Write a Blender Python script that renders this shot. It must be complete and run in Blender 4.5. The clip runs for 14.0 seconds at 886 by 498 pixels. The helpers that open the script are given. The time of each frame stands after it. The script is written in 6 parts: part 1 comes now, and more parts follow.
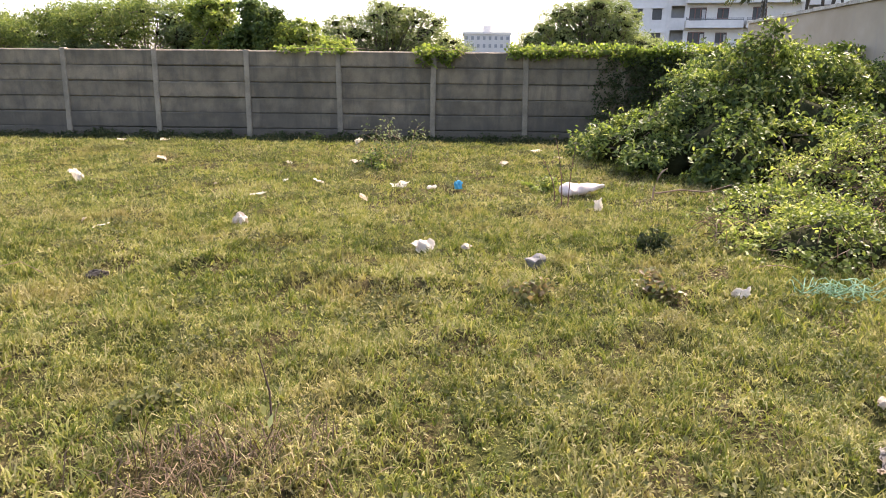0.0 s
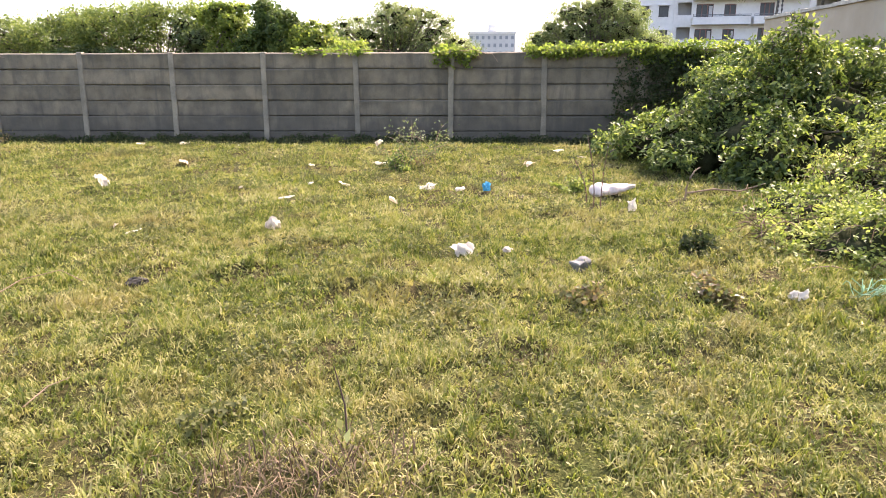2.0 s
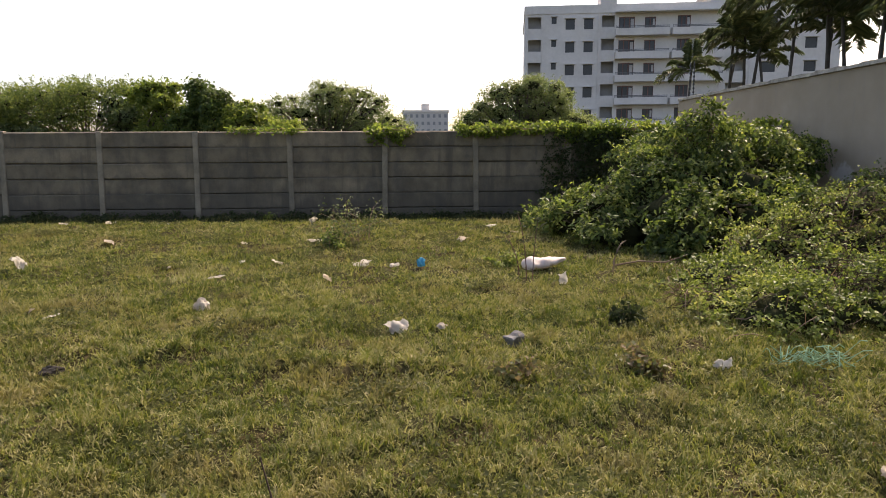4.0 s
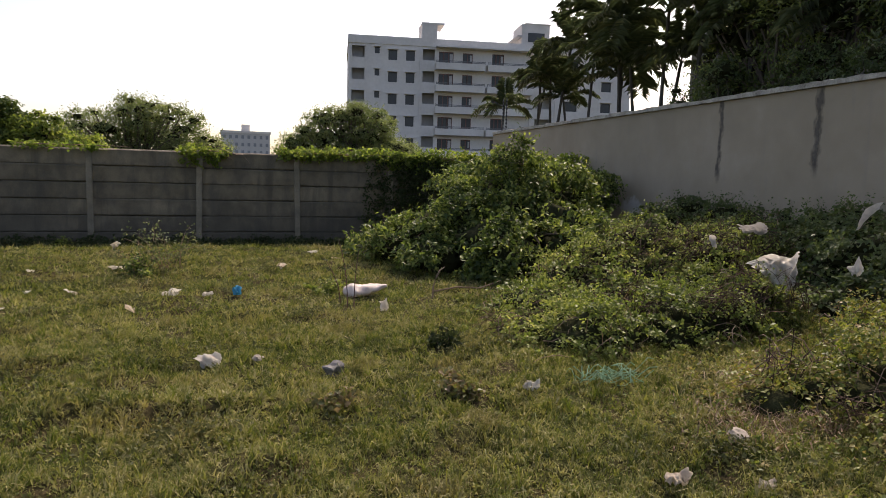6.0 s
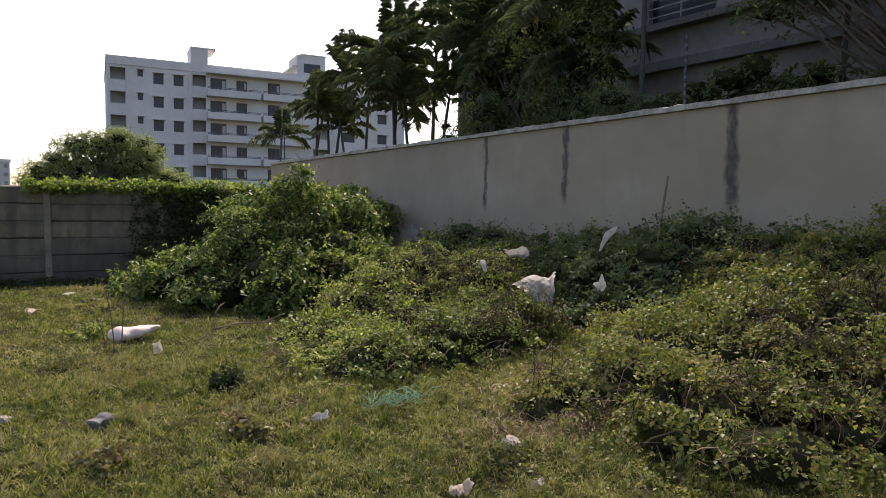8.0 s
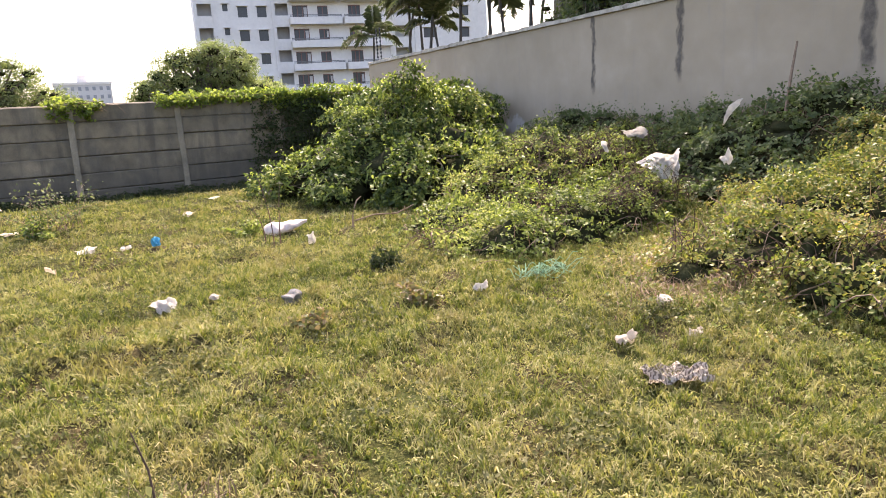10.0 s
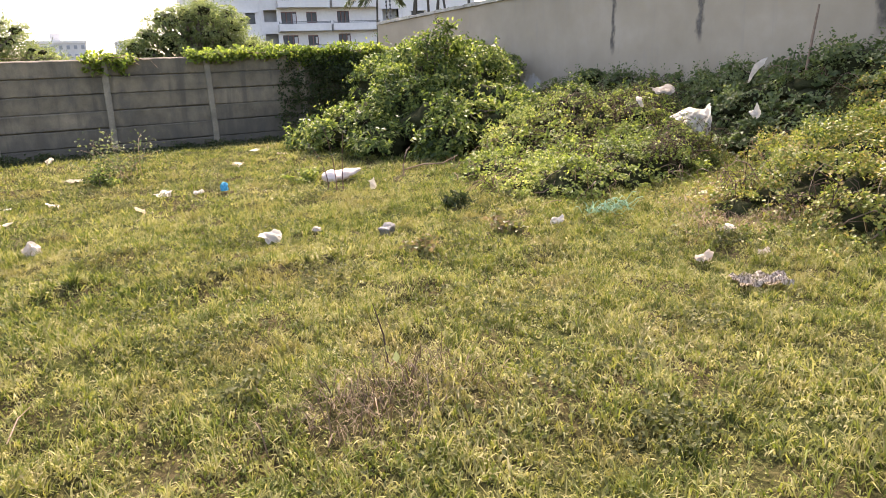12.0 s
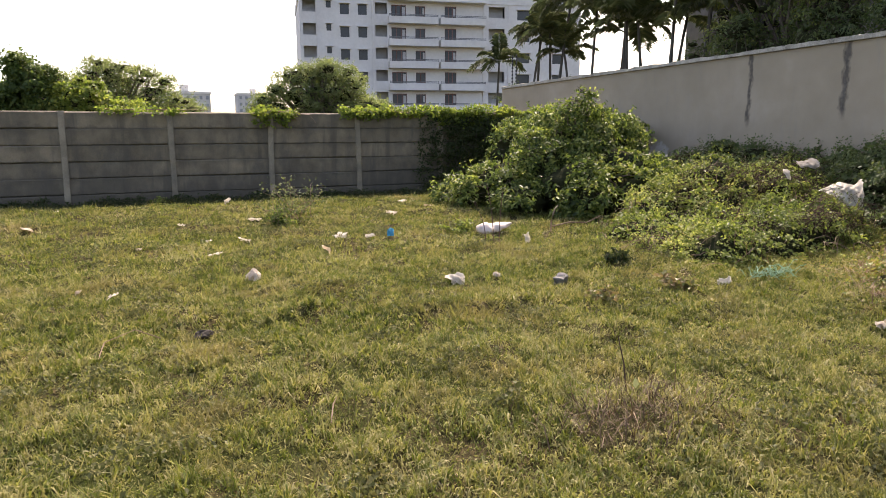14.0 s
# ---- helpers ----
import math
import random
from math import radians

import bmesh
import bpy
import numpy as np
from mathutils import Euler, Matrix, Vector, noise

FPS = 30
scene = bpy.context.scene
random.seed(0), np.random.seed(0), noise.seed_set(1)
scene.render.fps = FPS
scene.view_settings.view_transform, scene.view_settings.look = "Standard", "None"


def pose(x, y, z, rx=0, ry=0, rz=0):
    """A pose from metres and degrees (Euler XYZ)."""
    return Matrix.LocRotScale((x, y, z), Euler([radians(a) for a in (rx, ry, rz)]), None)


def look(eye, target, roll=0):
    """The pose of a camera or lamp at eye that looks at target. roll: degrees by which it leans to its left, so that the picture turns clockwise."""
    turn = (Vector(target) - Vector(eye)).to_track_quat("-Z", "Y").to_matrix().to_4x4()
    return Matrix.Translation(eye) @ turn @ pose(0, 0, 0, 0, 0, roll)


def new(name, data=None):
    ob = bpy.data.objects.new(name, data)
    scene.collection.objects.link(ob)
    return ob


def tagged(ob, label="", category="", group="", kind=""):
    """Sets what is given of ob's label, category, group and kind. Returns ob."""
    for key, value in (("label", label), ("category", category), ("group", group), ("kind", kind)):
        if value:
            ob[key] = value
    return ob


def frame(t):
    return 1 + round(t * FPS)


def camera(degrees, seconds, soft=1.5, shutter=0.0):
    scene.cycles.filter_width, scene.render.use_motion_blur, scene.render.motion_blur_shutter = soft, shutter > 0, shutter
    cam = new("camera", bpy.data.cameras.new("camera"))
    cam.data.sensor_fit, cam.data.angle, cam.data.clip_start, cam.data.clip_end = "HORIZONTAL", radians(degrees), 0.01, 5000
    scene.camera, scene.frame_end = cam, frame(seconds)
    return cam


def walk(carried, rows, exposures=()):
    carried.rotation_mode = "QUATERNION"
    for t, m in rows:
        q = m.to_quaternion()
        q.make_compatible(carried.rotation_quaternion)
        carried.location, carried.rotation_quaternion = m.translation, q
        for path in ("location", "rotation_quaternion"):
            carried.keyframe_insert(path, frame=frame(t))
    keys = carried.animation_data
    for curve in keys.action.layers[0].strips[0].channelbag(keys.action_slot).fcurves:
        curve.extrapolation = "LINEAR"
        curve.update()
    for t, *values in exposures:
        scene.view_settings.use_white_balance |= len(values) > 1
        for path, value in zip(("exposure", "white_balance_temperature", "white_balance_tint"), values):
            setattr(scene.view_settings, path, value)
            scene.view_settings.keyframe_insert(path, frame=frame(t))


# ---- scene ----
cam = camera(66.1, 14.0, 0.8)
PATH = [
    (0, (-1.161, -13.707, 1.314), (-1.222, -11.769, 0.822), 0.6),
    (0.5, (-1.22, -13.668, 1.322), (-1.361, -11.74, 0.81), 0.2),
    (1, (-1.359, -13.654, 1.322), (-1.518, -11.732, 0.793), -1.4),
    (1.5, (-1.423, -13.605, 1.327), (-1.549, -11.679, 0.801), -2.0),
    (2, (-1.423, -13.63, 1.32), (-1.502, -11.693, 0.828), -0.1),
    (2.2, (-1.424, -13.611, 1.317), (-1.486, -11.673, 0.827), -0.0),
    (4.3, (-1.383, -13.637, 1.348), (-1.189, -11.664, 1.086), -0.2),
    (4.5, (-1.375, -13.635, 1.336), (-1.09, -11.672, 1.079), -0.0),
    (5, (-1.343, -13.629, 1.344), (-0.887, -11.698, 1.094), 0.4),
    (5.5, (-1.352, -13.619, 1.364), (-0.777, -11.714, 1.163), 1.2),
    (6, (-1.359, -13.614, 1.364), (-0.75, -11.72, 1.162), 1.5),
    (6.5, (-1.369, -13.635, 1.377), (-0.782, -11.726, 1.274), 0.8),
    (7, (-1.353, -13.668, 1.372), (-0.729, -11.768, 1.387), 1.0),
    (7.5, (-1.307, -13.651, 1.371), (-0.319, -11.912, 1.372), 2.2),
    (7.7, (-1.334, -13.664, 1.381), (-0.21, -12.01, 1.345), 2.0),
    (9.8, (-1.849, -13.764, 1.327), (-0.896, -12.062, 0.885), -5.2),
    (10, (-1.945, -13.774, 1.315), (-1.019, -12.047, 0.916), -3.3),
    (10.5, (-2.134, -13.842, 1.258), (-1.331, -12.126, 0.618), -5.4),
    (11, (-2.355, -13.875, 1.317), (-1.466, -12.188, 0.715), -0.8),
    (11.5, (-2.677, -13.867, 1.284), (-1.749, -12.18, 0.744), -2.9),
    (12, (-2.963, -13.919, 1.247), (-2.002, -12.238, 0.748), -2.7),
    (12.5, (-3.22, -13.88, 1.308), (-2.335, -12.15, 0.834), -2.1),
    (13, (-3.541, -13.917, 1.306), (-2.521, -12.243, 0.91), 0.7),
    (13.5, (-3.744, -14.032, 1.294), (-2.73, -12.336, 0.984), 0.3),
    (14, (-3.915, -14.089, 1.308), (-3.161, -12.266, 0.979), -0.3),
]
GAP = [
    (3.2, (-1.41, -13.62, 1.332), (-1.375, -11.66, 0.945), -0.1),
    (8.75, (-1.52, -13.71, 1.37), (-0.4, -12.07, 1.12), -1.4),
]
EXPOSURES = [
    (0, 2.04, 7040, 21), (0.5, 2.22, 7040, 21), (1, 2.4, 7040, 21), (1.5, 2.42, 7040, 21), (2, 2.38, 7040, 21), (4.3, 0.84, 7330, 19), (5, 0.64, 7270, 19), (6, 0.62, 7130, 19), (6.5, 0.5, 6950, 19),
    (7.0, -0.03, 6570, 16), (7.5, -0.4, 6470, 15), (7.7, 0.12, 6570, 16), (9.8, 2.07, 7130, 23), (10, 2.17, 7130, 23), (10.5, 2.17, 7160, 22), (11, 2.62, 7120, 20), (11.5, 2.38, 7220, 20), (12, 2.20, 7290, 21), (12.5, 2.5, 7290, 21), (13, 2.1, 7290, 21), (13.5, 1.72, 7290, 21), (14, 1.56, 7290, 21)]
walk(cam, [(t, look(e, g, r)) for t, e, g, r in sorted(PATH + GAP)], EXPOSURES)

# ---- daylight: hazy afternoon sun high behind the precast wall ----
SUN_TO = Vector((0.55, 0.74, 1.0)).normalized()
elev = math.asin(SUN_TO.z)
world = bpy.data.worlds.new("world")
scene.world = world
world.use_nodes = True
wn = world.node_tree.nodes
sky = wn.new("ShaderNodeTexSky")
sky.sky_type = "NISHITA"
sky.sun_disc = False
sky.sun_elevation = elev
sky.sun_rotation = math.atan2(SUN_TO.x, SUN_TO.y)
sky.air_density, sky.dust_density, sky.ozone_density = 0.9, 3.0, 0.8
wn["Background"].inputs["Strength"].default_value = 0.15
world.node_tree.links.new(sky.outputs[0], wn["Background"].inputs["Color"])
sun = new("sun", bpy.data.lights.new("sun", "SUN"))
sun.data.energy, sun.data.angle, sun.data.color = 2.65, radians(0.6), (1.0, 0.93, 0.82)
sun.matrix_world = look((30, 50, 70), Vector((30, 50, 70)) - SUN_TO * 10)


# ---- mesh helpers ----
def mesh_of(name, verts, faces, mat, smooth=False):
    """A mesh from an array of vertices and an array of triangles or quads."""
    me = bpy.data.meshes.new(name)
    verts, faces = np.asarray(verts, np.float32), np.asarray(faces, np.int32)
    k = faces.shape[1]
    me.vertices.add(len(verts))
    me.vertices.foreach_set("co", verts.ravel())
    me.loops.add(faces.size)
    me.loops.foreach_set("vertex_index", faces.ravel())
    me.polygons.add(len(faces))
    me.polygons.foreach_set("loop_start", np.arange(len(faces), dtype=np.int32) * k)
    if smooth:
        me.polygons.foreach_set("use_smooth", np.ones(len(faces), bool))
    me.update(calc_edges=True)
    me.materials.append(mat)
    return me


def thing(name, label, category, group="", kind="", data=None, m=None):
    ob = tagged(new(name, data), label, category, group, kind)
    if m is not None:
        ob.matrix_basis = m
    return ob


def child(name, me, parent, label="", m=None, kind=""):
    ob = tagged(new(name, me), label, "", "", kind)
    ob.parent = parent
    if m is not None:
        ob.matrix_basis = m
    return ob


def part(name, bm, mat, parent, label="", smooth=False, m=None):
    me = bpy.data.meshes.new(name)
    if smooth:
        for f in bm.faces:
            f.smooth = True
    bm.to_mesh(me)
    bm.free()
    me.materials.append(mat)
    return child(name, me, parent, label, m)


def add_box(bm, x0, y0, z0, x1, y1, z1, bevel=0.0):
    made = bmesh.ops.create_cube(bm, size=1.0, matrix=Matrix.LocRotScale(
        ((x0 + x1) / 2, (y0 + y1) / 2, (z0 + z1) / 2), None, (x1 - x0, y1 - y0, z1 - z0)))
    if bevel:
        vs = set(made["verts"])
        es = [e for e in bm.edges if e.verts[0] in vs and e.verts[1] in vs]
        bmesh.ops.bevel(bm, geom=es, offset=bevel, segments=1, affect="EDGES")
    return made["verts"]


def box(x0, y0, z0, x1, y1, z1, bevel=0.0):
    bm = bmesh.new()
    add_box(bm, x0, y0, z0, x1, y1, z1, bevel)
    return bm


def tubes(lines, sides=6):
    """Tapered tubes along lines of (x, y, z, radius): vertices and quads."""
    vs, fs, n = [], [], 0
    for ln in lines:
        p = np.array([q[:3] for q in ln], float)
        r = np.array([q[3] for q in ln], float)
        d = np.gradient(p, axis=0)
        d /= np.linalg.norm(d, axis=1)[:, None] + 1e-9
        ref = np.where(np.abs(d[:, 2:3]) > 0.9, np.array([[1.0, 0, 0]]), np.array([[0, 0, 1.0]]))
        u = np.cross(d, ref)
        u /= np.linalg.norm(u, axis=1)[:, None] + 1e-9
        w = np.cross(d, u)
        a = np.arange(sides) * 2 * np.pi / sides
        ring = p[:, None] + r[:, None, None] * (np.cos(a)[None, :, None] * u[:, None] + np.sin(a)[None, :, None] * w[:, None])
        vs.append(ring.reshape(-1, 3))
        i, j = np.meshgrid(np.arange(len(ln) - 1), np.arange(sides), indexing="ij")
        i, j = i.ravel(), j.ravel()
        j2 = (j + 1) % sides
        fs.append(n + np.stack([i * sides + j, i * sides + j2, (i + 1) * sides + j2, (i + 1) * sides + j], 1))
        n += len(ln) * sides
    return np.concatenate(vs), np.concatenate(fs)


def unit(v):
    return v / (np.linalg.norm(v, axis=-1, keepdims=True) + 1e-9)


def leaves(rng, pos, nrm, size, width=0.6, fold=0.25, droop=0.35, spread=0.7):
    """Folded pointed leaves, two triangles each, at pos, facing roughly along nrm."""
    n = len(pos)
    f = unit(nrm + rng.normal(0, spread, (n, 3)))
    t = unit(np.cross(f, rng.normal(0, 1, (n, 3))))
    t[:, 2] -= droop
    t = unit(t)
    s = unit(np.cross(t, f))
    f = np.cross(s, t)
    L = (size * rng.uniform(0.6, 1.25, n))[:, None]
    W = L * width * 0.5
    base = pos - t * L * 0.5
    left = base + t * L * 0.4 + s * W + f * W * fold
    right = base + t * L * 0.4 - s * W + f * W * fold
    tip = base + t * L - f * L * 0.12
    v = np.stack([base, left, tip, right], 1).reshape(-1, 3)
    i = np.arange(n)[:, None] * 4
    fa = np.concatenate([i + [[0, 2, 1]], i + [[0, 3, 2]]], 1).reshape(-1, 3)
    return v, fa


def wavy(x, y, seed, scale):
    """Smooth uneven relief from a sum of waves, about -1 to 1."""
    r = np.random.default_rng(seed)
    out = 0
    for k in range(9):
        a, f, p = r.uniform(0, 6.283), r.uniform(0.6, 2.2) / scale, r.uniform(0, 6.283)
        out = out + np.sin((x * np.cos(a) + y * np.sin(a)) * f * 6.283 + p) / (0.7 + f * scale)
    return out / 4.0


def lumpy(p, seed, size):
    """Smooth noise in space, about -1 to 1, with lumps of the given size."""
    r = np.random.default_rng(seed)
    out = np.zeros(len(p))
    for k in range(14):
        d = unit(r.normal(0, 1, 3)) * 6.283 / (size * r.uniform(1.4, 3.2))
        out += np.sin(p @ d + r.uniform(0, 6.283))
    return out / 4.2


def step(v, a, b):
    t = np.clip((v - a) / (b - a), 0, 1)
    return t * t * (3 - 2 * t)


def bump_at(x, y, cx, cy, rx, ry, h):
    return h * np.exp(-(((x - cx) / rx) ** 2 + ((y - cy) / ry) ** 2))


# grassed-over hummocks of the lot: x, y, half widths, height
HUMMOCKS = ((-2.1, -9.5, 0.45, 0.16, 0.07), (-1.45, -9.6, 0.4, 0.14, 0.06), (-1.18, -10.45, 0.22, 0.13, 0.06), (-0.08, -9.62, 0.3, 0.14, 0.05), (0.3, -8.45, 0.2, 0.14, 0.06),
            (-2.97, -9.15, 0.25, 0.14, 0.05), (-3.0, -10.4, 0.4, 0.15, 0.06), (-3.1, -11.5, 0.16, 0.12, 0.05), (-0.25, -10.3, 0.35, 0.15, 0.05), (-0.8, -9.7, 0.16, 0.12, 0.05), (-2.45, -8.3, 0.3, 0.16, 0.05))

# slow swells and dips: x, y, height
SWELLS = ((-3.18, -7.79, -0.038), (-1.50, -8.45, -0.031), (-1.24, -5.89, 0.017), (-0.64, -8.94, -0.003), (0.53, -9.71, 0.002), (-3.72, -9.23, -0.087), (-2.28, -6.60, 0.002), (-3.00, -5.39, -0.020), (-1.97, -5.90, 0.053), (1.20, -10.81, 0.031), (0.66, -11.02, -0.06), (0.50, -11.59, -0.03), (-1.89, -11.51, 0.038), (-5.75, -5.93, 0.074), (0.92, -11.34, 0.008), (0.15, -6.06, 0.006), (-3.10, -11.50, -0.042))


def ground_z(x, y):
    """Height of the soil: flat lot, a slow rise to the wall, and overgrown heaps of earth along the plastered wall."""
    z = 0.2 * step(y, -6.0, -1.6) + 0.025 * wavy(x, y, 3, 2.6) + 0.045 * wavy(x, y, 8, 0.9) + 0.03 * wavy(x, y, 9, 0.42)
    z = z - 0.17 * step(y, -2.4, -1.1) * step(-x, -3.0, -1.6)
    bank = 0.85 * step(x, 4.5, 6.1) * step(y, -17, -14) * step(-y, 0.8, 3.6)
    z = z + bank * step(-x, -9, -6.55)
    z = z + bump_at(x, y, 3.95, -6.35, 1.2, 0.7, 0.76) + bump_at(x, y, 5.5, -9.0, 1.0, 1.3, 0.36)
    z = z + bump_at(x, y, 4.1, -11.0, 1.4, 0.95, 0.52) + bump_at(x, y, 2.3, -8.35, 0.9, 0.4, 0.1)
    z = z + bump_at(x, y, 3.3, -3.4, 1.5, 1.1, 0.35) + bump_at(x, y, 3.75, -8.15, 0.55, 0.5, 0.4)
    for cx, cy, rx, ry, h in HUMMOCKS:
        z = z + bump_at(x, y, cx, cy, rx, ry, h)
    for cx, cy, h in SWELLS:
        z = z + bump_at(x, y, cx, cy, 0.5, 0.5, h)
    return z


# ---- materials ----
def shader(name, rough=0.8):
    m = bpy.data.materials.new(name)
    m.use_nodes = True
    nt = m.node_tree
    b = nt.nodes["Principled BSDF"]
    b.inputs["Roughness"].default_value = rough
    return m, nt, b


def put(nt, kind, links=(), **values):
    n = nt.nodes.new("ShaderNode" + kind)
    for k, v in values.items():
        if k == "op":
            n.operation = v
        elif k == "blend":
            n.blend_type = v
        else:
            n.inputs[k.replace("_", " ")].default_value = v
    for sock, src in links:
        nt.links.new(src, n.inputs[sock])
    return n


def noise_of(nt, co, scale, detail=4.0, rough=0.55):
    return put(nt, "TexNoise", [("Vector", co)], Scale=scale, Detail=detail, Roughness=rough).outputs["Fac"]


def ramp(nt, fac, stops):
    n = nt.nodes.new("ShaderNodeValToRGB")
    e = n.color_ramp.elements
    while len(e) < len(stops):
        e.new(0.5)
    for el, (p, c) in zip(e, stops):
        el.position, el.color = p, (*c, 1)
    nt.links.new(fac, n.inputs[0])
    return n.outputs[0]


def mixed(nt, fac, a, b, blend="MIX"):
    n = nt.nodes.new("ShaderNodeMix")
    n.data_type, n.blend_type = "RGBA", blend
    for sock, v in ((0, fac), (6, a), (7, b)):
        if isinstance(v, (int, float)):
            n.inputs[sock].default_value = v
        elif isinstance(v, tuple):
            n.inputs[sock].default_value = (*v, 1)
        else:
            nt.links.new(v, n.inputs[sock])
    return n.outputs[2]


def maths(nt, op, a, b=None):
    n = nt.nodes.new("ShaderNodeMath")
    n.operation = op
    for i, v in enumerate((a, b)):
        if v is None:
            continue
        if isinstance(v, (int, float)):
            n.inputs[i].default_value = v
        else:
            nt.links.new(v, n.inputs[i])
    return n.outputs[0]


def relief(nt, b, height, strength=0.4, distance=0.01):
    n = put(nt, "Bump", [("Height", height)], Strength=strength, Distance=distance)
    nt.links.new(n.outputs[0], b.inputs["Normal"])


def plain(name, color, rough=0.7, vary=0.25, scale=8.0, metal=0.0, bump=0.2, dist=0.004):
    m, nt, b = shader(name, rough)
    co = nt.nodes.new("ShaderNodeTexCoord").outputs["Object"]
    f = maths(nt, "ADD", maths(nt, "MULTIPLY", noise_of(nt, co, scale), 0.6), maths(nt, "MULTIPLY", noise_of(nt, co, scale * 7), 0.4))
    lo, hi = tuple(c * (1 - vary) for c in color), tuple(min(1, c * (1 + vary)) for c in color)
    nt.links.new(ramp(nt, f, [(0.3, lo), (0.7, hi)]), b.inputs["Base Color"])
    b.inputs["Metallic"].default_value = metal
    relief(nt, b, f, bump, dist)
    return m


def foliage(name, stops, translucent=0.45, rough=0.45, patch=None, patch_scale=0.9, gloss=0.35):
    """Leaf colours picked leaf by leaf, with slow patches, and light passing through the blade."""
    m, nt, b = shader(name, rough)
    g = nt.nodes.new("ShaderNodeNewGeometry")
    co = g.outputs["Position"]
    f = g.outputs["Random Per Island"]
    slow = noise_of(nt, co, patch_scale, 3.0)
    f2 = maths(nt, "ADD", maths(nt, "MULTIPLY", f, 0.62), maths(nt, "MULTIPLY", maths(nt, "SUBTRACT", slow, 0.31), 1.0))
    col = ramp(nt, f2, stops)
    if patch:
        dark = ramp(nt, noise_of(nt, co, 3.4, 3.0), [(0.5, (0, 0, 0)), (0.68, (1, 1, 1))])
        col = mixed(nt, maths(nt, "MULTIPLY", dark, 0.55), col, (0.05, 0.07, 0.018))
        tuft = noise_of(nt, co, 13.0, 2.0)
        col = mixed(nt, maths(nt, "MULTIPLY", ramp(nt, tuft, [(0.53, (0, 0, 0)), (0.64, (1, 1, 1))]), 0.5), col, (0.37, 0.33, 0.17))
        col = mixed(nt, maths(nt, "MULTIPLY", ramp(nt, tuft, [(0.37, (1, 1, 1)), (0.47, (0, 0, 0))]), 0.75), col, (0.055, 0.075, 0.02))
        k = ramp(nt, noise_of(nt, co, 1.5, 4.0), [(0.52, (0, 0, 0)), (0.68, (1, 1, 1))])
        col = mixed(nt, maths(nt, "MULTIPLY", k, 0.5), col, patch)
    nt.links.new(col, b.inputs["Base Color"])
    b.inputs["Specular IOR Level"].default_value = gloss
    tr = put(nt, "BsdfTranslucent")
    warm = mixed(nt, 0.5, col, (0.95, 1.0, 0.35), "MULTIPLY")
    hue = put(nt, "HueSaturation", [("Color", warm)], Saturation=1.02, Value=1.4)
    nt.links.new(hue.outputs[0], tr.inputs[0])
    mx = put(nt, "MixShader", [(1, b.outputs[0]), (2, tr.outputs[0])], Fac=translucent)
    nt.links.new(mx.outputs[0], nt.nodes["Material Output"].inputs[0])
    return m


GRASS = foliage("grass_blades", [(0.0, (0.03, 0.05, 0.012)), (0.28, (0.11, 0.14, 0.026)), (0.52, (0.21, 0.22, 0.05)), (0.74, (0.30, 0.27, 0.12)), (1.0, (0.44, 0.385, 0.235))],
                0.35, 0.5, (0.26, 0.2, 0.1), 0.9, 0.12)
STRAW = foliage("dry_stems", [(0.0, (0.12, 0.07, 0.05)), (0.5, (0.24, 0.155, 0.10)), (1.0, (0.42, 0.33, 0.21))], 0.15, 0.7)
DEAD = foliage("dead_brown_stalks", [(0.0, (0.03, 0.022, 0.013)), (0.5, (0.085, 0.055, 0.03)), (1.0, (0.21, 0.15, 0.085))], 0.1, 0.75)
VINE = foliage("creeper_leaves", [(0.0, (0.035, 0.054, 0.015)), (0.38, (0.115, 0.15, 0.036)), (0.68, (0.225, 0.27, 0.068)), (1.0, (0.44, 0.425, 0.15))], 0.44, 0.45, gloss=0.2)
VINE_MIX = foliage("yellowing_creeper_leaves", [(0.0, (0.042, 0.065, 0.017)), (0.35, (0.12, 0.155, 0.036)), (0.6, (0.235, 0.245, 0.06)), (0.84, (0.27, 0.2, 0.08)), (1.0, (0.4, 0.31, 0.13))], 0.4, 0.45, gloss=0.2)
VINE_DRY = foliage("half_dry_creeper_leaves", [(0.0, (0.06, 0.075, 0.025)), (0.35, (0.14, 0.14, 0.045)), (0.6, (0.19, 0.135, 0.075)), (1.0, (0.27, 0.22, 0.12))], 0.35, 0.5)
BUSH = foliage("bush_leaves", [(0.0, (0.02, 0.034, 0.012)), (0.42, (0.075, 0.11, 0.03)), (0.68, (0.19, 0.235, 0.062)), (1.0, (0.4, 0.4, 0.14))], 0.42, 0.45, gloss=0.2, patch_scale=1.6)
DARKLEAF = foliage("dark_leaves", [(0.0, (0.05, 0.075, 0.028)), (0.5, (0.09, 0.125, 0.045)), (1.0, (0.155, 0.18, 0.075))], 0.46, 0.5)
WEEDLEAF = foliage("turf_weed_leaves", [(0.0, (0.04, 0.048, 0.018)), (0.5, (0.10, 0.105, 0.04)), (1.0, (0.22, 0.20, 0.09))], 0.32, 0.6, gloss=0.15)
GREYWEED = foliage("grey_green_weed_leaves", [(0.0, (0.05, 0.06, 0.032)), (0.5, (0.12, 0.14, 0.07)), (1.0, (0.26, 0.27, 0.16))], 0.4, 0.6, gloss=0.15)
# leaf colours raised to put the haze over the far trees into them
TREELEAF = foliage("hazed_tree_leaves", [(0.0, (0.085, 0.115, 0.05)), (0.5, (0.165, 0.2, 0.088)), (1.0, (0.28, 0.3, 0.14))], 0.55, 0.55, gloss=0.15)
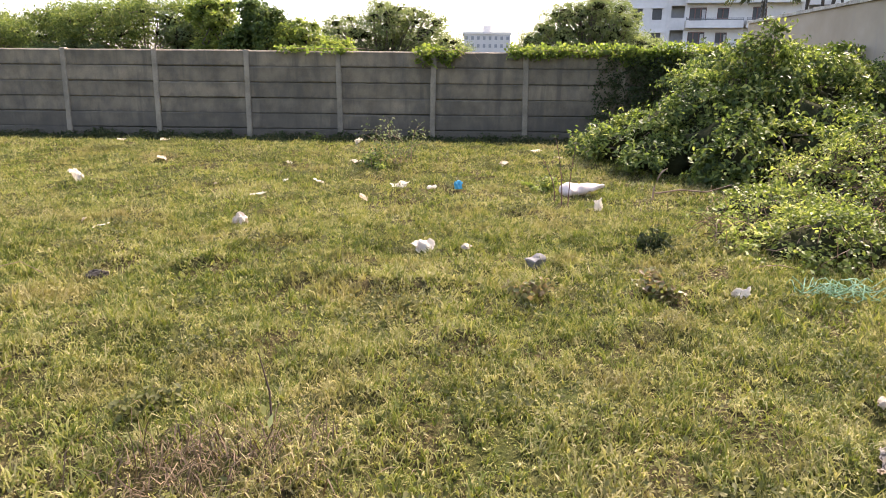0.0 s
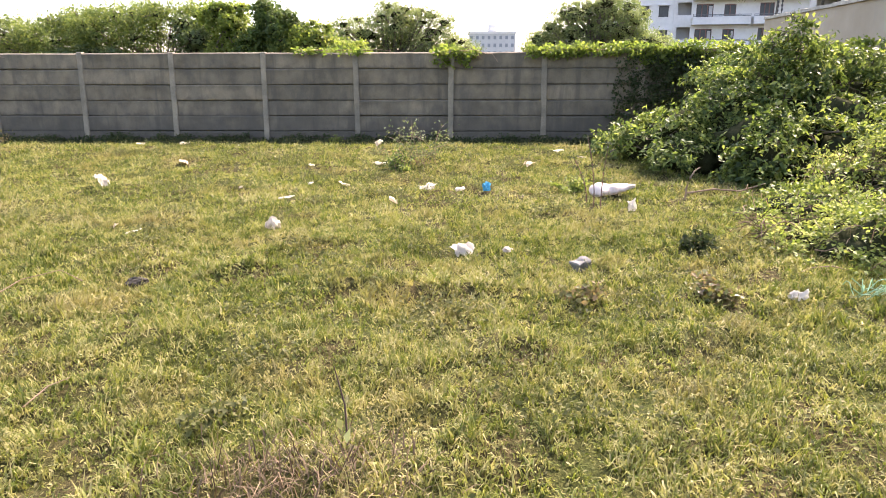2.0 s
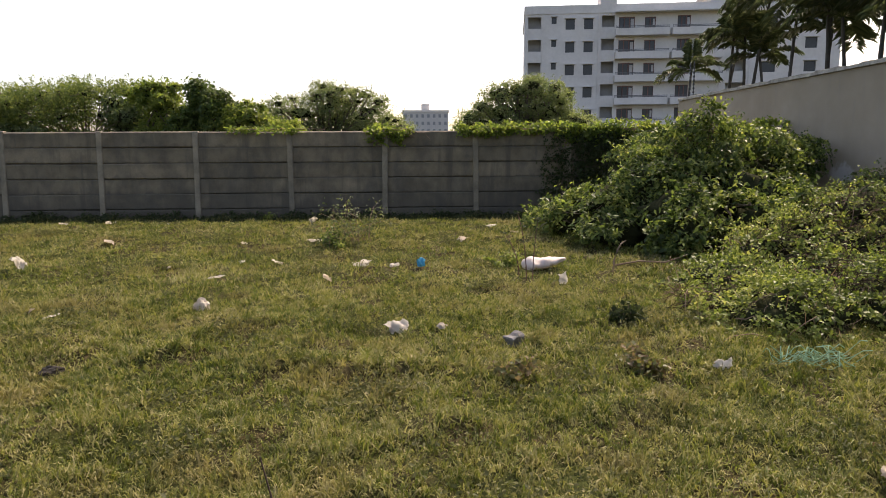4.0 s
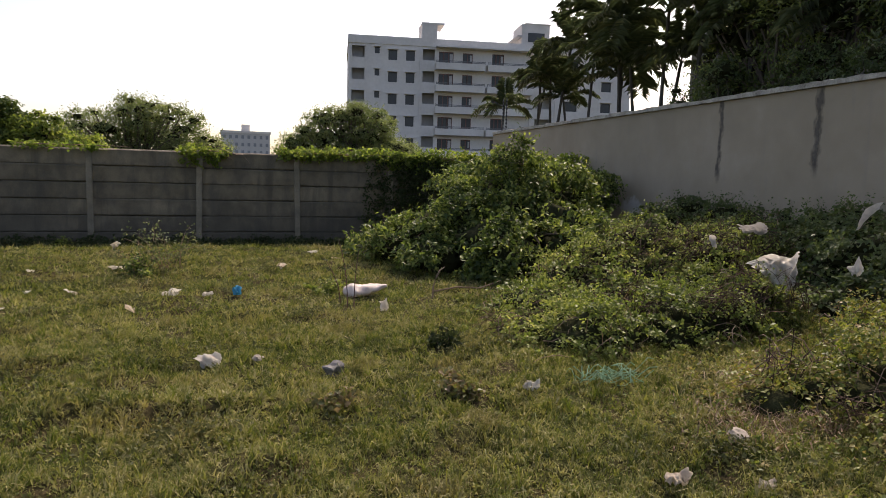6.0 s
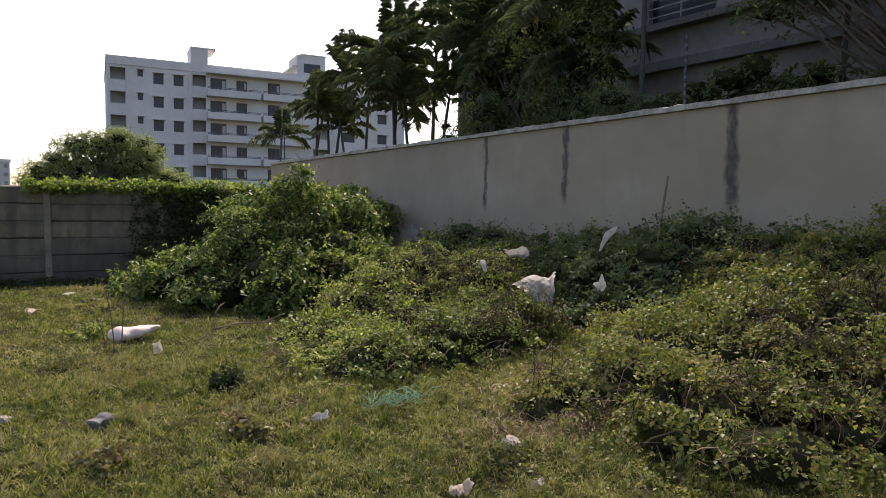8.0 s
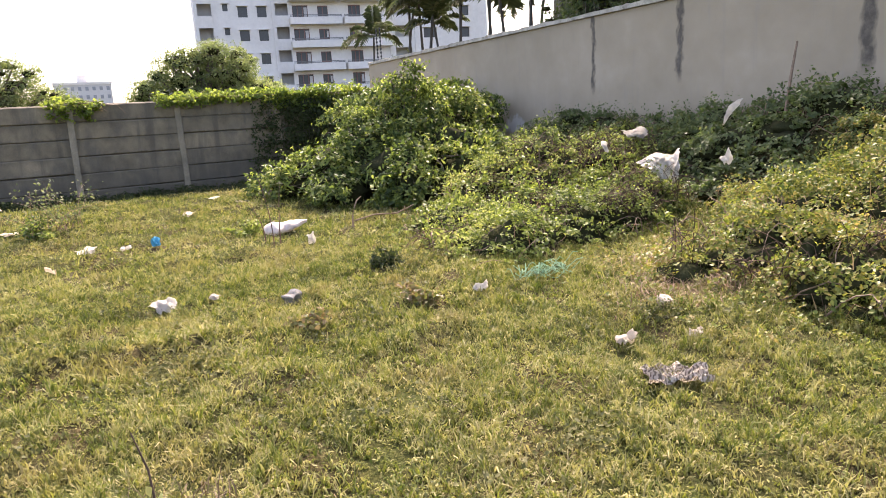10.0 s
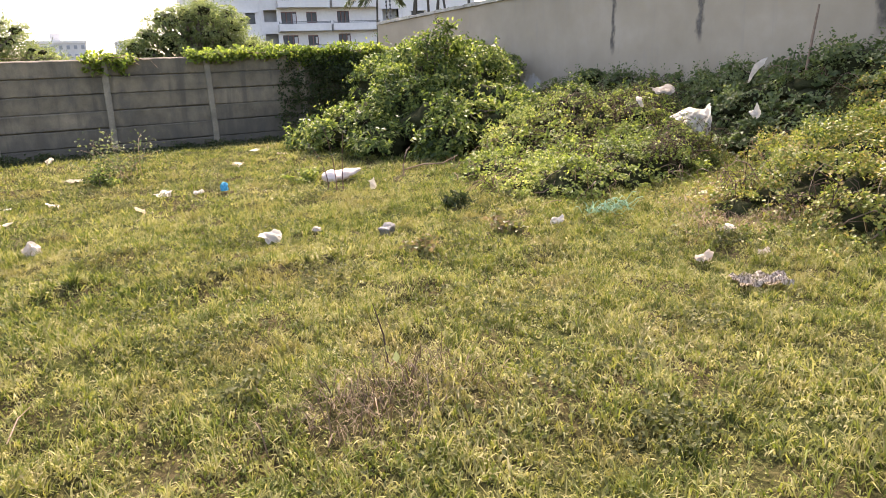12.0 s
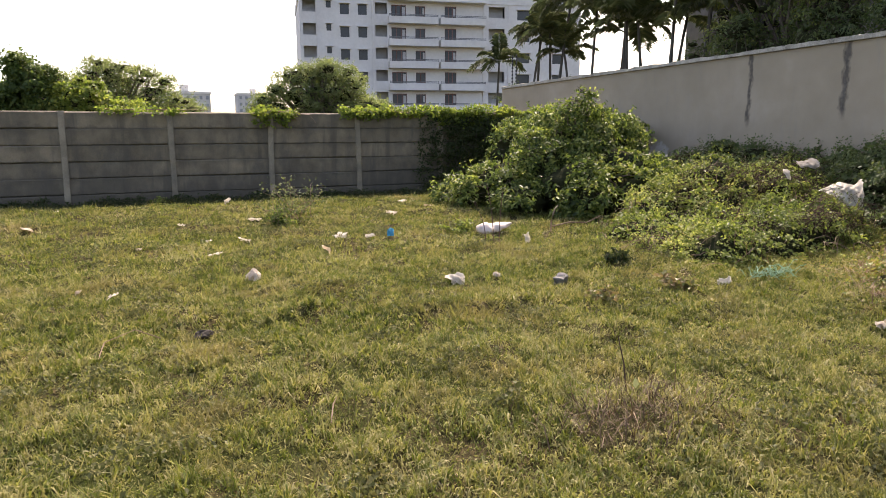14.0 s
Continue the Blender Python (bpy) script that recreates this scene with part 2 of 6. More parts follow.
SHADELEAF = foliage("darkened_weed_leaves", [(0.0, (0.025, 0.035, 0.014)), (0.6, (0.05, 0.065, 0.025)), (1.0, (0.12, 0.11, 0.05))], 0.3, 0.6, gloss=0.15)
CLIMBER = foliage("climber_dome_leaves", [(0.0, (0.035, 0.06, 0.02)), (0.55, (0.08, 0.12, 0.032)), (1.0, (0.2, 0.24, 0.06))], 0.42, 0.5, gloss=0.2)
FEATHER = foliage("feathery_thorn_leaflets", [(0.0, (0.05, 0.075, 0.025)), (0.5, (0.13, 0.17, 0.048)), (1.0, (0.31, 0.34, 0.1))], 0.45, 0.5, gloss=0.15, patch_scale=2.2)
BRIGHT = foliage("sunlit_climber_leaves", [(0.0, (0.07, 0.11, 0.028)), (0.5, (0.16, 0.21, 0.045)), (1.0, (0.29, 0.30, 0.085))], 0.6, 0.45, gloss=0.25)
GARDEN = foliage("garden_tree_leaves", [(0.0, (0.08, 0.11, 0.045)), (0.55, (0.17, 0.21, 0.08)), (1.0, (0.36, 0.38, 0.12))], 0.55, 0.4, gloss=0.4)
PALM = foliage("palm_leaflets", [(0.0, (0.06, 0.085, 0.045)), (0.6, (0.115, 0.145, 0.075)), (1.0, (0.25, 0.26, 0.13))], 0.4, 0.35, gloss=0.5)
BARK = plain("bark", (0.13, 0.10, 0.075), 0.9, 0.4, 14, bump=0.6, dist=0.01)
TWIG = plain("dry_twig", (0.22, 0.15, 0.10), 0.85, 0.4, 20)
PALM_BARK = plain("palm_bark", (0.075, 0.068, 0.055), 0.85, 0.35, 9, bump=0.5, dist=0.01)
DRYSTEM = foliage("dry_brown_stems", [(0.0, (0.028, 0.019, 0.015)), (0.4, (0.065, 0.043, 0.033)), (0.75, (0.125, 0.082, 0.056)), (1.0, (0.24, 0.165, 0.11))], 0.05, 0.85, gloss=0.1)
DARKTWIG = plain("dark_dead_twig", (0.07, 0.045, 0.03), 0.9, 0.3, 20)
# near-black bodies set inside the foliage so that its hollows read as shade
CORE = plain("foliage_shade_core", (0.034, 0.036, 0.016), 1.0, 0.5, 9, bump=0.8, dist=0.03)
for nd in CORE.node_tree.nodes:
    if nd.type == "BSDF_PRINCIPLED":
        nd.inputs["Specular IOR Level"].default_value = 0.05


def soil_material():
    m, nt, b = shader("turf_soil", 0.95)
    co = nt.nodes.new("ShaderNodeNewGeometry").outputs["Position"]
    fine = noise_of(nt, co, 30, 8.0, 0.72)
    mid = noise_of(nt, co, 1.3, 4.0)
    base = ramp(nt, fine, [(0.3, (0.02, 0.018, 0.008)), (0.5, (0.06, 0.05, 0.022)), (0.7, (0.17, 0.13, 0.065))])
    green = ramp(nt, fine, [(0.3, (0.02, 0.03, 0.008)), (0.7, (0.10, 0.11, 0.03))])
    k = ramp(nt, mid, [(0.4, (0, 0, 0)), (0.62, (1, 1, 1))])
    nt.links.new(mixed(nt, k, base, green), b.inputs["Base Color"])
    b.inputs["Specular IOR Level"].default_value = 0.05
    relief(nt, b, fine, 0.9, 0.04)
    return m


SOIL = soil_material()


def concrete_material(name, color, streak=True):
    m, nt, b = shader(name, 0.9)
    geo = nt.nodes.new("ShaderNodeNewGeometry").outputs["Position"]
    rnd = nt.nodes.new("ShaderNodeObjectInfo").outputs["Random"]
    mp = put(nt, "Mapping", [("Vector", geo)], Scale=(2.2, 2.2, 1.0))
    runs = noise_of(nt, mp.outputs[0], 1.6, 5.0, 0.6)
    blot = noise_of(nt, geo, 2.2, 5.0, 0.6)
    fine = noise_of(nt, geo, 60, 4.0)
    c = ramp(nt, blot, [(0.28, tuple(v * 0.55 for v in color)), (0.5, color), (0.75, tuple(v * 1.3 for v in color))])
    c = mixed(nt, maths(nt, "MULTIPLY", ramp(nt, runs, [(0.46, (0, 0, 0)), (0.68, (1, 1, 1))]), 0.6), c, (0.10, 0.095, 0.08))
    tone = ramp(nt, rnd, [(0.0, (0.78, 0.77, 0.75)), (1.0, (1.1, 1.08, 1.06))])
    c = mixed(nt, 1.0, c, tone, "MULTIPLY")
    c = mixed(nt, 0.35, c, ramp(nt, fine, [(0.3, (0.5, 0.5, 0.5)), (0.7, (1, 1, 1))]), "MULTIPLY")
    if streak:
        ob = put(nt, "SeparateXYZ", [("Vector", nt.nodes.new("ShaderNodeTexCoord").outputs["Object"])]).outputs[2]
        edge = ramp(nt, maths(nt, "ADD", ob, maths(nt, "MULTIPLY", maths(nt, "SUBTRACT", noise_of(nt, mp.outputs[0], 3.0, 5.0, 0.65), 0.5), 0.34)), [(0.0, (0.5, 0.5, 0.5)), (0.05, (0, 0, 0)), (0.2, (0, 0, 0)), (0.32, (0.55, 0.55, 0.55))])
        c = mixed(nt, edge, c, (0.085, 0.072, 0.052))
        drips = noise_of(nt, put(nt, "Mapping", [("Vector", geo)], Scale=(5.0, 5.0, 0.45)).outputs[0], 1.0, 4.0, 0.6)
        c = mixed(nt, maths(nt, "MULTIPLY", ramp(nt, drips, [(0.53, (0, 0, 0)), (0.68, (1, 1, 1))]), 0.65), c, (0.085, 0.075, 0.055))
        gx = put(nt, "SeparateXYZ", [("Vector", geo)]).outputs[0]
        gz_ = put(nt, "SeparateXYZ", [("Vector", geo)]).outputs[2]
        # rising damp, strengthened to carry the shade at the foot of the wall
        damp = maths(nt, "SUBTRACT", maths(nt, "ADD", maths(nt, "MULTIPLY", noise_of(nt, mp.outputs[0], 0.9, 5.0, 0.65), 1.1), 0.24), maths(nt, "MULTIPLY", gz_, 0.75))
        c = mixed(nt, ramp(nt, damp, [(0.1, (0, 0, 0)), (0.55, (0.7, 0.7, 0.7))]), c, (0.075, 0.066, 0.05))
        algae = maths(nt, "ADD", maths(nt, "MULTIPLY", maths(nt, "SUBTRACT", gx, 1.9), 0.35), maths(nt, "MULTIPLY", noise_of(nt, mp.outputs[0], 0.7, 5.0, 0.6), 1.0))
        c = mixed(nt, ramp(nt, algae, [(0.45, (0, 0, 0)), (0.75, (0.75, 0.75, 0.75))]), c, (0.06, 0.055, 0.04))
    nt.links.new(c, b.inputs["Base Color"])
    relief(nt, b, maths(nt, "ADD", fine, maths(nt, "MULTIPLY", blot, 2.0)), 0.35, 0.006)
    return m


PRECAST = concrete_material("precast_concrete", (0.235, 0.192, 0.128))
POST = concrete_material("precast_post_concrete", (0.27, 0.23, 0.165), False)


def plaster_material():
    """Beige plaster with damp runs below the coping at three construction joints and rising damp."""
    m, nt, b = shader("weathered_beige_plaster", 0.85)
    geo = nt.nodes.new("ShaderNodeNewGeometry").outputs["Position"]
    sep = put(nt, "SeparateXYZ", [("Vector", geo)]).outputs
    blot = noise_of(nt, geo, 0.9, 5.0, 0.6)
    fine = noise_of(nt, geo, 45, 4.0)
    c = ramp(nt, blot, [(0.3, (0.305, 0.248, 0.17)), (0.55, (0.36, 0.295, 0.208)), (0.75, (0.415, 0.345, 0.255))])
    wob = put(nt, "Mapping", [("Vector", geo)], Scale=(1, 6, 3.0))
    shift = maths(nt, "MULTIPLY", maths(nt, "SUBTRACT", noise_of(nt, wob.outputs[0], 1.2, 3.0), 0.5), 0.22)
    y = maths(nt, "ADD", sep[1], shift)
    total = None
    for cy, half, low in ((-4.25, 0.06, 1.4), (-6.2, 0.075, 1.5), (-8.97, 0.10, 1.42), (-13.0, 0.09, 1.5)):
        d = maths(nt, "DIVIDE", maths(nt, "ABSOLUTE", maths(nt, "SUBTRACT", y, cy)), half)
        k = ramp(nt, d, [(0.3, (1, 1, 1)), (1.25, (0, 0, 0))])
        zz = maths(nt, "MULTIPLY", maths(nt, "SUBTRACT", sep[2], low), 5.0)
        k = maths(nt, "MULTIPLY", k, maths(nt, "MINIMUM", maths(nt, "MAXIMUM", zz, 0.0), 1.0))
        total = k if total is None else maths(nt, "MAXIMUM", total, k)
    mott = ramp(nt, noise_of(nt, geo, 14, 4.0), [(0.3, (0.72, 0.72, 0.72)), (0.6, (1, 1, 1))])
    c = mixed(nt, maths(nt, "MULTIPLY", maths(nt, "MULTIPLY", total, mott), 1.0), c, (0.085, 0.072, 0.056))
    drips = put(nt, "Mapping", [("Vector", geo)], Scale=(1, 7, 0.6))
    dk = ramp(nt, noise_of(nt, drips.outputs[0], 1.5, 4.0), [(0.56, (0, 0, 0)), (0.78, (1, 1, 1))])
    c = mixed(nt, maths(nt, "MULTIPLY", dk, 0.3), c, (0.25, 0.23, 0.2))
    salt = maths(nt, "ADD", maths(nt, "POWER", maths(nt, "MULTIPLY", maths(nt, "ADD", sep[1], 1.8), 1.5), 2.0), maths(nt, "POWER", maths(nt, "MULTIPLY", maths(nt, "SUBTRACT", sep[2], 0.95), 3.2), 2.0))
    salt = maths(nt, "ADD", salt, maths(nt, "MULTIPLY", noise_of(nt, geo, 5.0, 4.0), 1.2))
    c = mixed(nt, ramp(nt, salt, [(0.7, (0.7, 0.7, 0.7)), (1.3, (0, 0, 0))]), c, (0.6, 0.56, 0.52))
    nt.links.new(c, b.inputs["Base Color"])
    relief(nt, b, maths(nt, "ADD", fine, blot), 0.25, 0.005)
    return m


PLASTER = plaster_material()
COPING = plain("weathered_coping_cement", (0.36, 0.325, 0.26), 0.9, 0.6, 5, bump=0.4)

# ---- ground: one sheet to the horizon ----
def axis_steps(fine0, fine1, d, far):
    mid = np.arange(fine0, fine1 + d / 2, d)
    out = np.cumsum(d * 1.35 ** np.arange(1, 60))
    out = np.append(out[out < far], far)
    return np.concatenate([fine0 - out[::-1], mid, fine1 + out])


gx, gy = axis_steps(-14, 8, 0.09, 1500), axis_steps(-15, 3, 0.09, 1500)
GX, GY = np.meshgrid(gx, gy)
GZ = ground_z(GX, GY)
near = step(-np.hypot(GX + 3, GY + 6), -40, -25)
GZ = GZ * near
nx = len(gx)
ii, jj = np.meshgrid(np.arange(len(gy) - 1), np.arange(nx - 1), indexing="ij")
q = (ii * nx + jj).ravel()
thing("ground", "uneven earth of a vacant lot under thin turf", "ground", kind="structure",
      data=mesh_of("ground", np.stack([GX, GY, GZ], -1).reshape(-1, 3), np.stack([q, q + 1, q + nx + 1, q + nx], 1), SOIL, True))


def height_at(x, y):
    return float(ground_z(np.array([x]), np.array([y]))[0])


# ---- turf ----
def ell_field(x, y, cx, cy, rx, ry):
    return np.clip(2.2 - 2.2 * np.hypot((x - cx) / rx, (y - cy) / ry), 0, 1)


HEAPS = ((2.15, -8.3, 1.35, 0.9), (3.9, -6.45, 1.6, 1.2), (4.4, -11.1, 2.25, 1.65), (5.4, -8.6, 1.7, 3.0), (6.0, -4.4, 1.4, 4.0), (3.1, -3.5, 2.4, 1.8))


def heap_mask(x, y):
    """1 where creepers cover the heaps, 0 on the open lot."""
    e = wavy(x, y, 21, 1.2) * 0.25
    return np.clip(np.maximum.reduce([ell_field(x, y, *q) for q in HEAPS]) + e, 0, 1)


def blades(rng, x, y, length, width, bent):
    n = len(x)
    z = ground_z(x, y) - 0.004
    a = rng.uniform(0, 6.283, n)
    lean = rng.uniform(0.35, 1.6, n)
    out = np.stack([np.cos(a), np.sin(a), np.zeros(n)], 1)
    side = np.stack([-np.sin(a), np.cos(a), np.zeros(n)], 1)
    tw = rng.uniform(0, 6.283, n)[:, None]
    side = unit(side * np.cos(tw) + out * np.sin(tw) * 0.8)
    base = np.stack([x, y, z], 1)
    up = np.array([[0, 0, 1.0]])
    L, W = length[:, None], width[:, None] * 0.5
    cl, sl = np.cos(lean)[:, None], np.sin(lean)[:, None]
    if not bent:
        v = np.stack([base - side * W, base + side * W, base + (up * cl + out * sl) * L], 1).reshape(-1, 3)
        return v, np.arange(n * 3).reshape(-1, 3)
    c2, s2 = np.cos(lean * 0.45)[:, None], np.sin(lean * 0.45)[:, None]
    mid = base + (up * c2 + out * s2) * L * 0.5
    tip = mid + (up * np.cos(lean * 1.5)[:, None] + out * np.sin(lean * 1.5)[:, None]) * L * 0.5
    v = np.stack([base - side * W, base + side * W, mid + side * W * 0.8, mid - side * W * 0.8, tip], 1).reshape(-1, 3)
    i = np.arange(n)[:, None] * 5
    return v, np.concatenate([i + [[0, 1, 2]], i + [[0, 2, 3]], i + [[3, 2, 4]]], 1).reshape(-1, 3)


def sow(rng, x0, x1, y0, y1, count, clump):
    """Places for blades: dense taller tufts, thin worn patches between."""
    x, y = rng.uniform(x0, x1, count), rng.uniform(y0, y1, count)
    tuft = 0.75 * wavy(x, y, 31, 0.5) + 0.9 * wavy(x, y, 32, 0.17) + 0.8 * wavy(x, y, 33, 0.08)
    keep = (rng.uniform(0, 1, count) < 0.78 + 1.1 * clump * tuft) & (rng.uniform(0, 1, count) > heap_mask(x, y))
    keep &= (y < -1.0 + 0.25 * wavy(x, y, 34, 0.6)) | (rng.uniform(0, 1, count) < 0.25)
    keep &= np.hypot((x + 1.99) / 0.34, (y + 11.7) / 0.17) > rng.uniform(0.0, 1.2, count)
    return x[keep], y[keep], np.clip(0.8 + 1.2 * tuft[keep], 0.25, 2.6)


rng = np.random.default_rng(5)
VS, FS, n0 = [], [], 0
for x0, x1, y0, y1, count, lo, hi, w0, w1, bent in (
        (-7.2, 4.0, -12.9, -10.2, 170000, 0.035, 0.085, 0.004, 0.009, True),
        (-7.0, 3.8, -12.7, -10.2, 120000, 0.025, 0.06, 0.005, 0.009, True),
        (-6.0, 3.0, -13.6, -12.85, 40000, 0.035, 0.08, 0.004, 0.008, True),
        (-8.5, 4.0, -10.2, -7.4, 150000, 0.03, 0.07, 0.008, 0.014, True),
        (-9.5, 5.0, -10.2, -6.8, 220000, 0.035, 0.085, 0.009, 0.017, False),
        (-13.5, 6.0, -6.8, -0.1, 280000, 0.04, 0.085, 0.013, 0.022, False)):
    x, y, k = sow(rng, x0, x1, y0, y1, count, 0.95)
    v, f = blades(rng, x, y, rng.uniform(lo, hi, len(x)) * k, rng.uniform(w0, w1, len(x)), bent)
    VS.append(v), FS.append(f + n0)
    n0 += len(v)
# small flat leaves of turf weeds
for x0, x1, y0, y1, count, size in ((-7.2, 4.0, -12.8, -10.2, 70000, 0.02), (-9.5, 5.0, -10.2, -6.8, 40000, 0.03), (-13.5, 6.0, -6.8, -0.6, 50000, 0.045)):
    x, y, k = sow(rng, x0, x1, y0, y1, count, 0.3)
    p = np.stack([x, y, ground_z(x, y) + rng.uniform(0.005, 0.035, len(x)) * k], 1)
    v, f = leaves(rng, p, np.tile(np.array([[0, 0, 1.0]]), (len(x), 1)), size, 0.45, 0.2, 0.1, 0.75)
    VS.append(v), FS.append(f + n0)
    n0 += len(v)
x, y, k = sow(rng, -16, 7, -19, -12.9, 90000, 0.45)
v, f = blades(rng, x, y, rng.uniform(0.05, 0.1, len(x)) * k, rng.uniform(0.007, 0.013, len(x)), False)
VS.append(v), FS.append(f + n0)
n0 += len(v)
# scattered taller tussocks and patches of broad low weeds
cx, cy = rng.uniform(-9.5, 3.6, 520), -rng.uniform(1.2, 12.7, 520)
big = rng.uniform(0.5, 1.0, 520) ** 1.5
k = np.repeat(np.arange(520), 70)
x, y = cx[k] + rng.normal(0, 0.075, len(k)) * (0.5 + big[k]), cy[k] + rng.normal(0, 0.06, len(k)) * (0.5 + big[k])
keep = (rng.uniform(0, 1, len(k)) > heap_mask(x, y)) & (rng.uniform(0, 1, len(k)) < 0.4 + big[k])
x, y, k = x[keep], y[keep], k[keep]
v, f = blades(rng, x, y, rng.uniform(0.05, 0.15, len(x)) * (0.45 + 0.55 * big[k]), 0.006 + 0.0012 * np.clip(y + 13, 0, 12), False)
VS.append(v), FS.append(f + n0)
n0 += len(v)
# taller weeds in the strip along the wall foot
x, y = rng.uniform(-14, 4, 4000), rng.uniform(-0.75, -0.12, 4000)
v, f = blades(rng, x, y, rng.uniform(0.06, 0.2, len(x)), rng.uniform(0.012, 0.022, len(x)), False)
VS.append(v), FS.append(f + n0)
thing("grass", "short sunburnt grass with green tufts on the lot", "grass", kind="stuff", data=mesh_of("grass", np.concatenate(VS), np.concatenate(FS), GRASS))

cx, cy = rng.uniform(-9.0, 3.4, 170), -rng.uniform(1.5, 12.6, 170)
k = np.repeat(np.arange(170), rng.integers(40, 330, 170))
x, y = cx[k] + rng.normal(0, 1, len(k)) * (0.08 + 0.14 * (k % 5) / 4), cy[k] + rng.normal(0, 0.075, len(k))
keep = rng.uniform(0, 1, len(k)) > heap_mask(x, y)
x, y = x[keep], y[keep]
v, f = leaves(rng, np.stack([x, y, ground_z(x, y) + rng.uniform(0.02, 0.08, len(x))], 1), np.tile(np.array([[0, -0.2, 1.0]]), (len(x), 1)), 0.026, 0.6, 0.2, 0.2, 0.8)
thing("turf_weeds", "patches of low broad-leaved weeds in the turf", "weeds", kind="stuff", data=mesh_of("turf_weeds", v, f, WEEDLEAF))

# ---- precast compound wall ----
BAY, TOP = 1.83, 1.775
wall = thing("wall_north", "grey precast concrete compound wall of slotted posts and stacked planks", "wall", kind="structure")


def plank_mesh(w, h, seed=0.0):
    """A cast plank with worn, slightly wavy edges and a thinner tongue that closes the joint behind."""
    bm = bmesh.new()
    n, prof = 22, ((-0.014, 0.006), (-0.03, 0.02), (-0.03, h * 0.5), (-0.03, h - 0.018), (-0.012, h - 0.004), (0.028, h + 0.008), (0.028, -0.012))
    rows = []
    for i in range(n + 1):
        x = -0.025 + (w + 0.05) * i / n
        row = []
        for k, (y, z) in enumerate(prof):
            e = 0.0 if k > 4 else 1.0
            dz = (noise.noise(Vector((x * 4.5, k * 0.3, seed))) * 0.006 + noise.noise(Vector((x * 17, k * 1.7, seed + 9))) * 0.004) * e
            dy = noise.noise(Vector((x * 6, k * 0.9, seed + 5))) * 0.005 * e
            row.append(bm.verts.new((x, y + dy, z + (dz if k != 2 else 0))))
        rows.append(row)
    for a, b in zip(rows, rows[1:]):
        for k in range(len(prof)):
            bm.faces.new((a[k], b[k], b[(k + 1) % len(prof)], a[(k + 1) % len(prof)]))
    bm.faces.new(rows[0]), bm.faces.new(list(reversed(rows[-1])))
    bmesh.ops.recalc_face_normals(bm, faces=bm.faces)
    me = bpy.data.meshes.new("plank")
    bm.to_mesh(me)
    bm.free()
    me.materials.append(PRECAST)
    return me


def post_mesh():
    bm = bmesh.new()
    add_box(bm, -0.055, -0.062, -0.4, 0.055, 0.075, TOP + 0.015, 0.012)
    bmesh.ops.subdivide_edges(bm, edges=[e for e in bm.edges if abs(e.verts[0].co.z - e.verts[1].co.z) > 1], cuts=5)
    for vv in bm.verts:
        vv.co.x += noise.noise(vv.co * 3.1) * 0.008
        vv.co.y += noise.noise(vv.co * 2.7 + Vector((4, 0, 0))) * 0.0065
    me = bpy.data.meshes.new("post")
    bm.to_mesh(me)
    bm.free()
    me.materials.append(POST)
    return me


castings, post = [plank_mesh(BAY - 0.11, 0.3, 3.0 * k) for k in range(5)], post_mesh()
for i in range(-11, 4):
    x = i * BAY
    child("post", post, wall, m=pose(x + (0.045 if i == -6 else 0), random.uniform(-0.008, 0.008), random.uniform(-0.03, 0.015), random.uniform(-0.8, 0.8), -2.8 if i == -6 else random.uniform(-1.1, 1.1)))
    for r in range(7 if i < 3 else 0):
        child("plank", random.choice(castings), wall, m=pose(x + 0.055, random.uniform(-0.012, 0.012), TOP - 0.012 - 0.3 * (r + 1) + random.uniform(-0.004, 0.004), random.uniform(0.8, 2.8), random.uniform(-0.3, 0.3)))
last = plank_mesh(6.36 - 3 * BAY - 0.06, 0.3)
for r in range(7):
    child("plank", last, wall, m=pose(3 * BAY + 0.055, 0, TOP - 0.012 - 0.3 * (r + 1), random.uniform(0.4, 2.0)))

# ---- plastered boundary wall ----
RX, RTOP = 6.36, 2.75
pw = thing("wall_east", "tall beige plastered boundary wall with dark damp runs", "wall", kind="structure", data=None)
bm = bmesh.new()
add_box(bm, RX, -22, -0.3, RX + 0.23, 5.75, RTOP)
part("wall_body", bm, PLASTER, pw)
bm = bmesh.new()
ys = np.arange(-22, 5.8, 0.1)
ring = []
for yy in ys:
    j = [noise.noise(Vector((yy * 2.3, k * 7.1, 0))) * 0.022 + noise.noise(Vector((yy * 9.3, k * 5.1, 4))) * 0.02 - 0.05 * max(0, noise.noise(Vector((yy * 1.7, k * 0.3, 9))) - 0.3) for k in range(4)]
    ring.append([bm.verts.new(p) for p in ((RX - 0.05 + j[0], yy, RTOP + 0.004), (RX - 0.045 + j[0], yy, RTOP + 0.075 + j[1]), (RX + 0.12, yy, RTOP + 0.095 + j[2]), (RX + 0.28, yy, RTOP + 0.07 + j[3]), (RX + 0.28, yy, RTOP + 0.004))])
for a, b in zip(ring, ring[1:]):
    for k in range(5):
        bm.faces.new((a[k], a[(k + 1) % 5], b[(k + 1) % 5], b[k]))
bm.faces.new(ring[0]), bm.faces.new(list(reversed(ring[-1])))
bmesh.ops.recalc_face_normals(bm, faces=bm.faces)
part("coping", bm, COPING, pw, "rough cement coping")

STEEL = plain("galvanised_steel", (0.13, 0.13, 0.13), 0.5, 0.2, 12, metal=0.7)
BLACK = plain("black_insulator_plastic", (0.03, 0.03, 0.03), 0.5, 0.2, 12)


